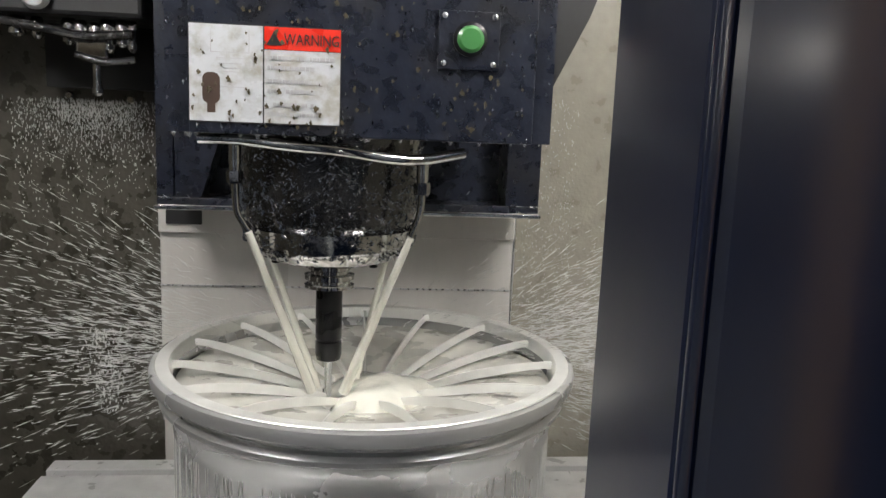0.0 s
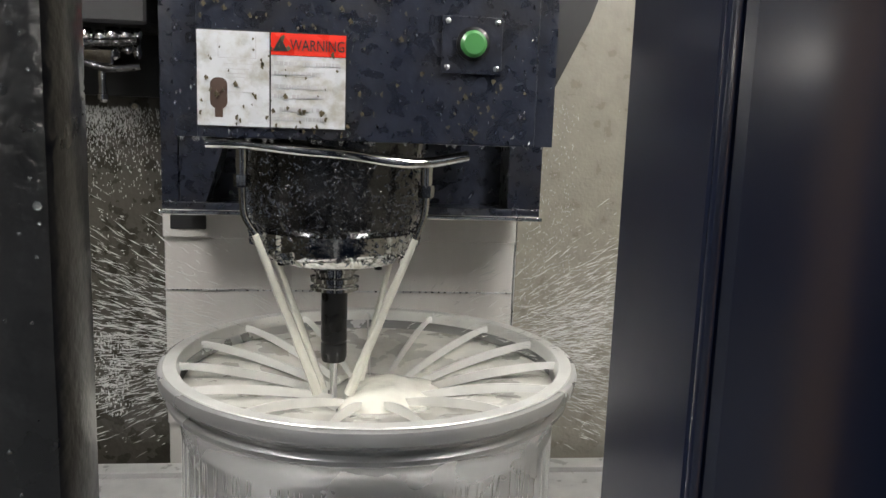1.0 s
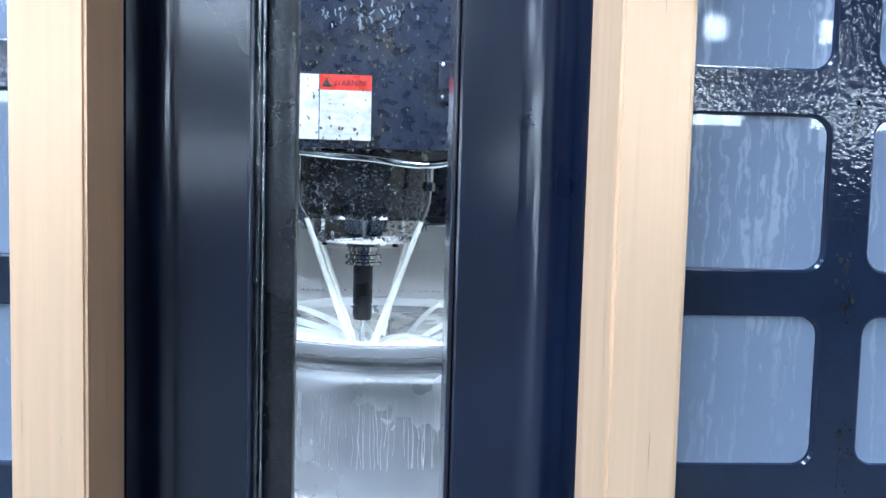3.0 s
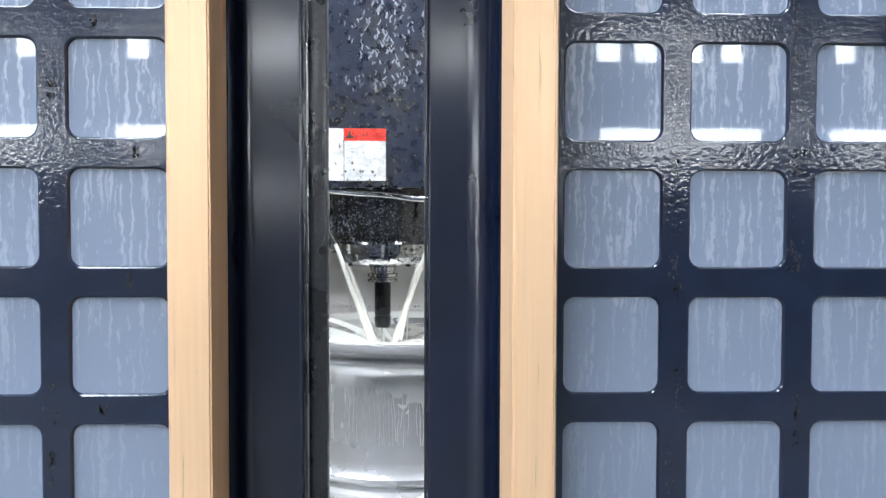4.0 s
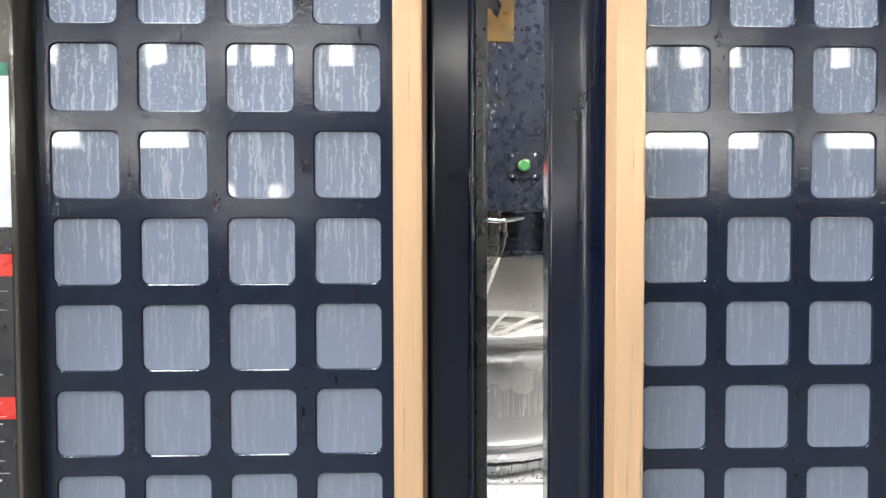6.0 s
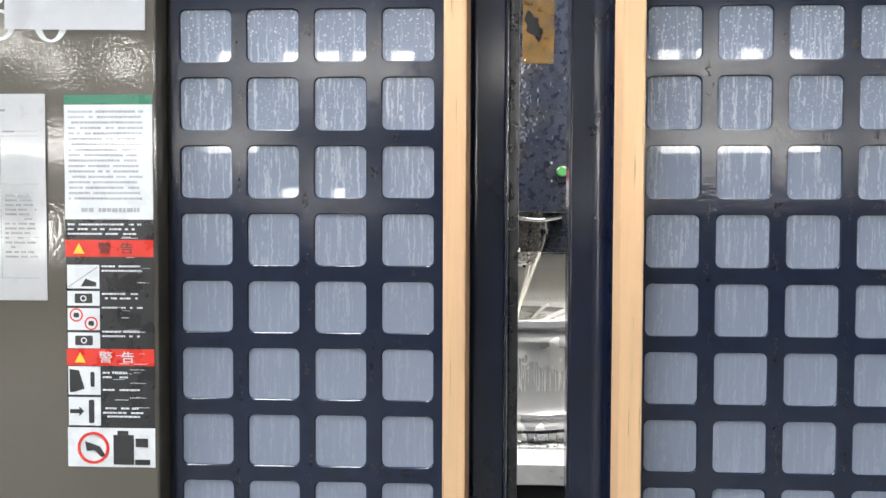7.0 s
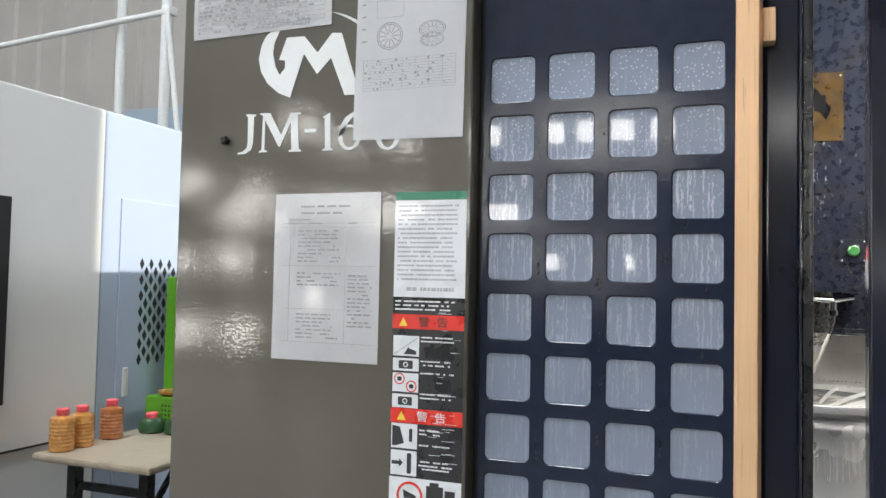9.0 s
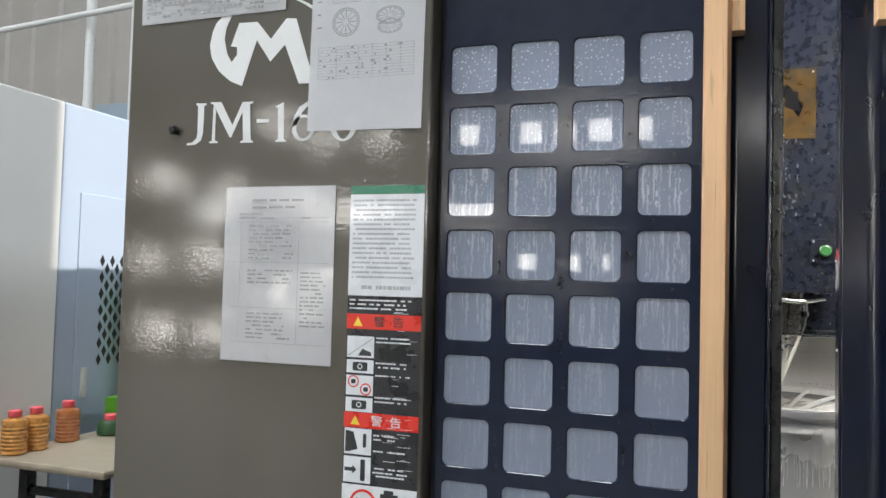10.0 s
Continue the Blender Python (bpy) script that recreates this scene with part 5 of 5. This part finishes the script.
def emblem():
    t = thing("painted_emblem", (-0.93, PY, 1.58), "white painted round emblem above a model number", "emblem")
    y0, y1 = PY - 0.0003, PY - 0.00005
    part("crescent_mark", slab([(-0.961, 1.8061), (-0.9417, 1.8053), (-0.952, 1.784), (-0.9548, 1.7639), (-0.9481, 1.7381), (-0.9389, 1.7232), (-0.9272, 1.7364), (-0.9059, 1.7148),
                               (-0.9155, 1.6794), (-0.9406, 1.6896), (-0.9645, 1.7089), (-0.9801, 1.7329), (-0.9851, 1.7562), (-0.9801, 1.7814), (-0.9723, 1.796)], y0, y1), WHITE_PAINT, t)
    part("peak_mark", slab([(-0.9256, 1.7917), (-0.8885, 1.7908), (-0.8606, 1.7585), (-0.8312, 1.7919), (-0.812, 1.7901), (-0.7737, 1.6762), (-0.8032, 1.6771), (-0.8325, 1.7463),
                           (-0.8604, 1.7189), (-0.8886, 1.7584), (-0.9155, 1.6794), (-0.9275, 1.7010), (-0.9282, 1.7491), (-0.941, 1.7516)], y0 - 0.0003, y1 - 0.0003), WHITE_PAINT, t)
    arc = [(-0.862 + 0.124 * math.cos(math.radians(a)), 1.735 + 0.098 * math.sin(math.radians(a))) for a in range(78, 34, -4)]
    inn = [(-0.862 + 0.1235 * math.cos(math.radians(a)), 1.735 + (0.098 - 0.0006 * (78 - a) / 2) * math.sin(math.radians(a))) for a in range(38, 82, 4)]
    part("arc_mark", slab(arc + inn, y0, y1), WHITE_PAINT, t)
    # serif model number
    glyphs = {
        "letter_j": [(-1.0087, 1.6537), (-0.9872, 1.6525), (-0.9877, 1.6495), (-0.9918, 1.6482), (-0.9924, 1.599), (-0.9966, 1.5865), (-1.0083, 1.5794), (-1.025, 1.5785), (-1.0264, 1.5821),
                     (-1.0144, 1.5837), (-1.0063, 1.5905), (-1.0043, 1.5995), (-1.0049, 1.6489), (-1.0085, 1.6507)],
        "dash": [(-0.8835, 1.62), (-0.8589, 1.6192), (-0.8587, 1.6129), (-0.8833, 1.6135)],
        "digit_one": [(-0.8458, 1.6406), (-0.8322, 1.6467), (-0.8311, 1.6467), (-0.8287, 1.5832), (-0.8237, 1.581), (-0.8236, 1.5786), (-0.845, 1.5789), (-0.8451, 1.5814), (-0.8402, 1.5831),
                      (-0.8424, 1.6385), (-0.8457, 1.6377)]}
    for n, g in glyphs.items():
        part(n, slab(g, y0, y1), WHITE_PAINT, t)
    m = bmesh.new()
    for q in ([(-0.9784, 1.6541), (-0.9567, 1.6533), (-0.9321, 1.6114), (-0.9337, 1.590), (-0.9371, 1.5901), (-0.9724, 1.6497), (-0.9783, 1.6515)],
              [(-0.9321, 1.6114), (-0.9129, 1.6513), (-0.8913, 1.6511), (-0.8912, 1.6481), (-0.8980, 1.6470), (-0.9128, 1.6329), (-0.9337, 1.5900)],
              [(-0.9128, 1.6400), (-0.8980, 1.6470), (-0.8942, 1.5839), (-0.8890, 1.5817), (-0.8889, 1.5792), (-0.9150, 1.5797), (-0.9151, 1.5822), (-0.9095, 1.584)],
              [(-0.9724, 1.6490), (-0.9672, 1.6400), (-0.9672, 1.5853), (-0.9613, 1.5836), (-0.9612, 1.5811), (-0.9787, 1.5807), (-0.9788, 1.5833), (-0.9736, 1.5851)]):
        slab(q, y0, y1, m)
    part("letter_m", m, WHITE_PAINT, t)
    for n, cx, cz, ro, ri in (("digit_six", -0.7915, 1.6010, (0.0225, 0.0225), (0.0135, 0.0180)), ("digit_nought", -0.7165, 1.6085, (0.0262, 0.0330), (0.0150, 0.0290))):
        bm = bmesh.new()
        ring = [[bm.verts.new((cx + r[0] * math.cos(math.radians(9 * i)), y0, cz + r[1] * math.sin(math.radians(9 * i)))) for i in range(40)] for r in (ro, ri)]
        for i in range(40):
            bm.faces.new((ring[0][i], ring[0][(i + 1) % 40], ring[1][(i + 1) % 40], ring[1][i]))
        if n == "digit_six":
            slab([(cx - 0.0225, cz), (cx - 0.019, cz + 0.020), (cx - 0.009, cz + 0.036), (cx + 0.006, cz + 0.0445), (cx + 0.021, cz + 0.0475), (cx + 0.021, cz + 0.0450), (cx + 0.009, cz + 0.039), (cx - 0.003, cz + 0.027), (cx - 0.011, cz + 0.008)], y0, y0 + 0.0001, bm)
        part(n, bm, WHITE_PAINT, t)


emblem()


# ---- hall beyond the machine ----
def cabinet():
    t = thing("neighbour_cabinet", (-2.6, 1.0, 0), "glossy pale grey sheet steel cabinet of the next machine", "machine cabinet")
    x = -2.33
    part("side_panel", box((-3.2, -0.6, 0.0), (x, 0.978, 1.957), 0.006), CABINET, t)
    b = part("end_panel", box((-3.2, 0.982, 0.0), (x - 0.002, 1.9, 1.957), 0.006), CABINET_BLUE, t, "glossy blue grey end panel")
    d = part("access_door", box((x - 0.0018, 1.068, 0.35), (x + 0.004, 1.75, 1.640), 0.002), CABINET_BLUE, t, "closed access door with diamond vents")
    bm = bmesh.new()
    for i in range(4):
        for j in range(13):
            y = 1.185 + 0.052 * i + (0.026 if j % 2 else 0)
            z = 1.395 - 0.031 * j
            q = [(y, z + 0.023), (y + 0.013, z), (y, z - 0.023), (y - 0.013, z)]
            a = [bm.verts.new((x + 0.0042, u, w)) for u, w in q]
            b2 = [bm.verts.new((x + 0.0048, u, w)) for u, w in q]
            bm.faces.new(b2)
            for k in range(4):
                bm.faces.new((a[k], a[(k + 1) % 4], b2[(k + 1) % 4], b2[k]))
    # Flat dark diamonds stand in for the shade inside the vents.
    part("vent_hole", bm, DARK, d, "rows of diamond vent holes")["kind"] = "stuff"
    part("door_latch", box((x + 0.0042, 1.098, 0.890), (x + 0.011, 1.126, 1.000), 0.003), PIPE_WHITE, d, "recessed white latch")
    part("base_trim", box((x + 0.0002, -0.6, 0.775), (x + 0.006, 0.97, 0.781)), DARK, t)
    part("dark_opening", box((x + 0.0002, 0.30, 0.93), (x + 0.010, 0.585, 1.593), 0.003), DARK, t, "dark window opening in the cabinet side")


cabinet()


def bench():
    t = thing("work_bench", (-2.02, 1.0, 0), "worn beige topped folding bench on dark steel legs", "bench")
    part("bench_top", box((-2.262, 0.645, 0.749), (-1.79, 1.40, 0.775), 0.010), WOOD, t)
    for x in (-2.13, -1.845):
        for y in (0.70, 1.34):
            part("leg", box((x - 0.018, y - 0.018, 0.0), (x + 0.018, y + 0.018, 0.7485), 0.003), BLACK_STEEL, t)
    part("brace", tube([(-2.10, 0.73, 0.20), (-1.95, 1.0, 0.74)], 0.012, 8), BLACK_STEEL, t)
    part("brace", tube([(-1.86, 0.76, 0.15), (-1.83, 1.1, 0.74)], 0.012, 8), PIPE_WHITE, t)
    part("rail", box((-2.11, 0.69, 0.665), (-1.864, 0.71, 0.69), 0.003), BLACK_STEEL, t)


bench()


def bottle(x, y, material, label, s=0.86):
    z = 0.7755
    t = thing("bottle", (x, y, z), label, "bottle", group="bottles on the bench")
    prof = [(0.040, 0), (0.046, 0.004)]
    for i in range(7):
        prof += [(0.046, 0.010 + 0.014 * i), (0.0435, 0.016 + 0.014 * i)]
    prof += [(0.046, 0.112), (0.042, 0.124), (0.022, 0.130), (0.021, 0.134)]
    part("body", lathe([(r * s, h * s + z) for r, h in prof], (x, y, 0), 28), material, t)
    cap = [(0.0225, 0.1345), (0.0235, 0.137), (0.0235, 0.155), (0.021, 0.158)]
    part("cap", lathe([(r * s, h * s + z) for r, h in cap], (x, y, 0), 20), PINK, t, "pink screw cap")


bottle(-2.205, 0.712, PLASTIC_OR, "ribbed clear bottle of orange liquid with pink cap")
bottle(-2.200, 0.790, PLASTIC_OR, "ribbed clear bottle of orange liquid behind another")
bottle(-2.212, 0.935, PLASTIC_BR, "ribbed bottle of brown liquid with pink cap")


def bench_clutter():
    for x, y in ((-2.165, 1.085), (-2.065, 1.105)):
        t = thing("green_jar", (x, y, 0.7755), "low dark green jar with a reddish lid", "jar", group="jars on the bench")
        part("jar_body", lathe([(0.040, 0.7755), (0.046, 0.781), (0.046, 0.812), (0.036, 0.828)], (x, y, 0), 24), GREEN_TUB, t)
        part("jar_lid", lathe([(0.022, 0.8282), (0.022, 0.845), (0.018, 0.848)], (x, y, 0), 20), PINK, t)
    t = thing("green_box", (-2.16, 1.21, 0.7755), "lime green perforated steel box on the bench", "box")
    part("box_shell", box((-2.255, 1.150, 0.7755), (-2.06, 1.265, 0.893), 0.004), LIME, t)
    for i in range(5):
        for j in range(4):
            part("perforation", lathe([(0.0045, 1.1498), (0.0045, 1.1492), (0.002, 1.1490)], (-2.175 + 0.016 * i, 0, 0.862 - 0.017 * j), 10, axis="y"), DARK, t)
    t = thing("clay_dish", (-2.18, 1.200, 0.8935), "small terracotta dish on the green box", "dish")
    part("dish_body", lathe([(0.030, 0.8935), (0.046, 0.905), (0.048, 0.913), (0.042, 0.911)], (-2.18, 1.200, 0), 24), PLASTIC_BR, t)
    t = thing("green_locker", (-2.25, 1.32, 0.7755), "narrow upright lime green steel case on the bench", "case")
    part("locker_body", box((-2.300, 1.300, 0.7755), (-2.215, 1.36, 1.347), 0.004), LIME, t)


bench_clutter()


def pipework():
    t = thing("conduit_frame", (-4.2, 3.5, 0), "white painted steel pipe frame before the wall", "pipe frame")
    part("top_rail", tube([(-6.6, 3.5, 3.205), (-4.205, 3.5, 3.366)], 0.024, 12), PIPE_WHITE, t)
    part("post", tube([(-4.235, 3.5, 0.0), (-4.235, 3.5, 4.6)], 0.038, 12), PIPE_WHITE, t)
    part("post", tube([(-4.760, 3.6, 0.0), (-4.760, 3.6, 4.6)], 0.036, 12), PIPE_WHITE, t)
    part("stay", tube([(-4.20, 3.46, 3.36), (-4.00, 3.46, 2.0)], 0.020, 12), PIPE_WHITE, t)
    part("corner_clamp", box((-4.25, 3.45, 3.33), (-4.17, 3.55, 3.40), 0.01), PIPE_WHITE, t)
    f = thing("blue_strip_window", (-5.0, 5.1, 2.0), "pale blue translucent wall strip", "window strip")
    part("strip", box((-6.1, 5.10, 1.6), (-1.3, 5.15, 3.06), 0.004), SHEET_BLUE, f)


pipework()
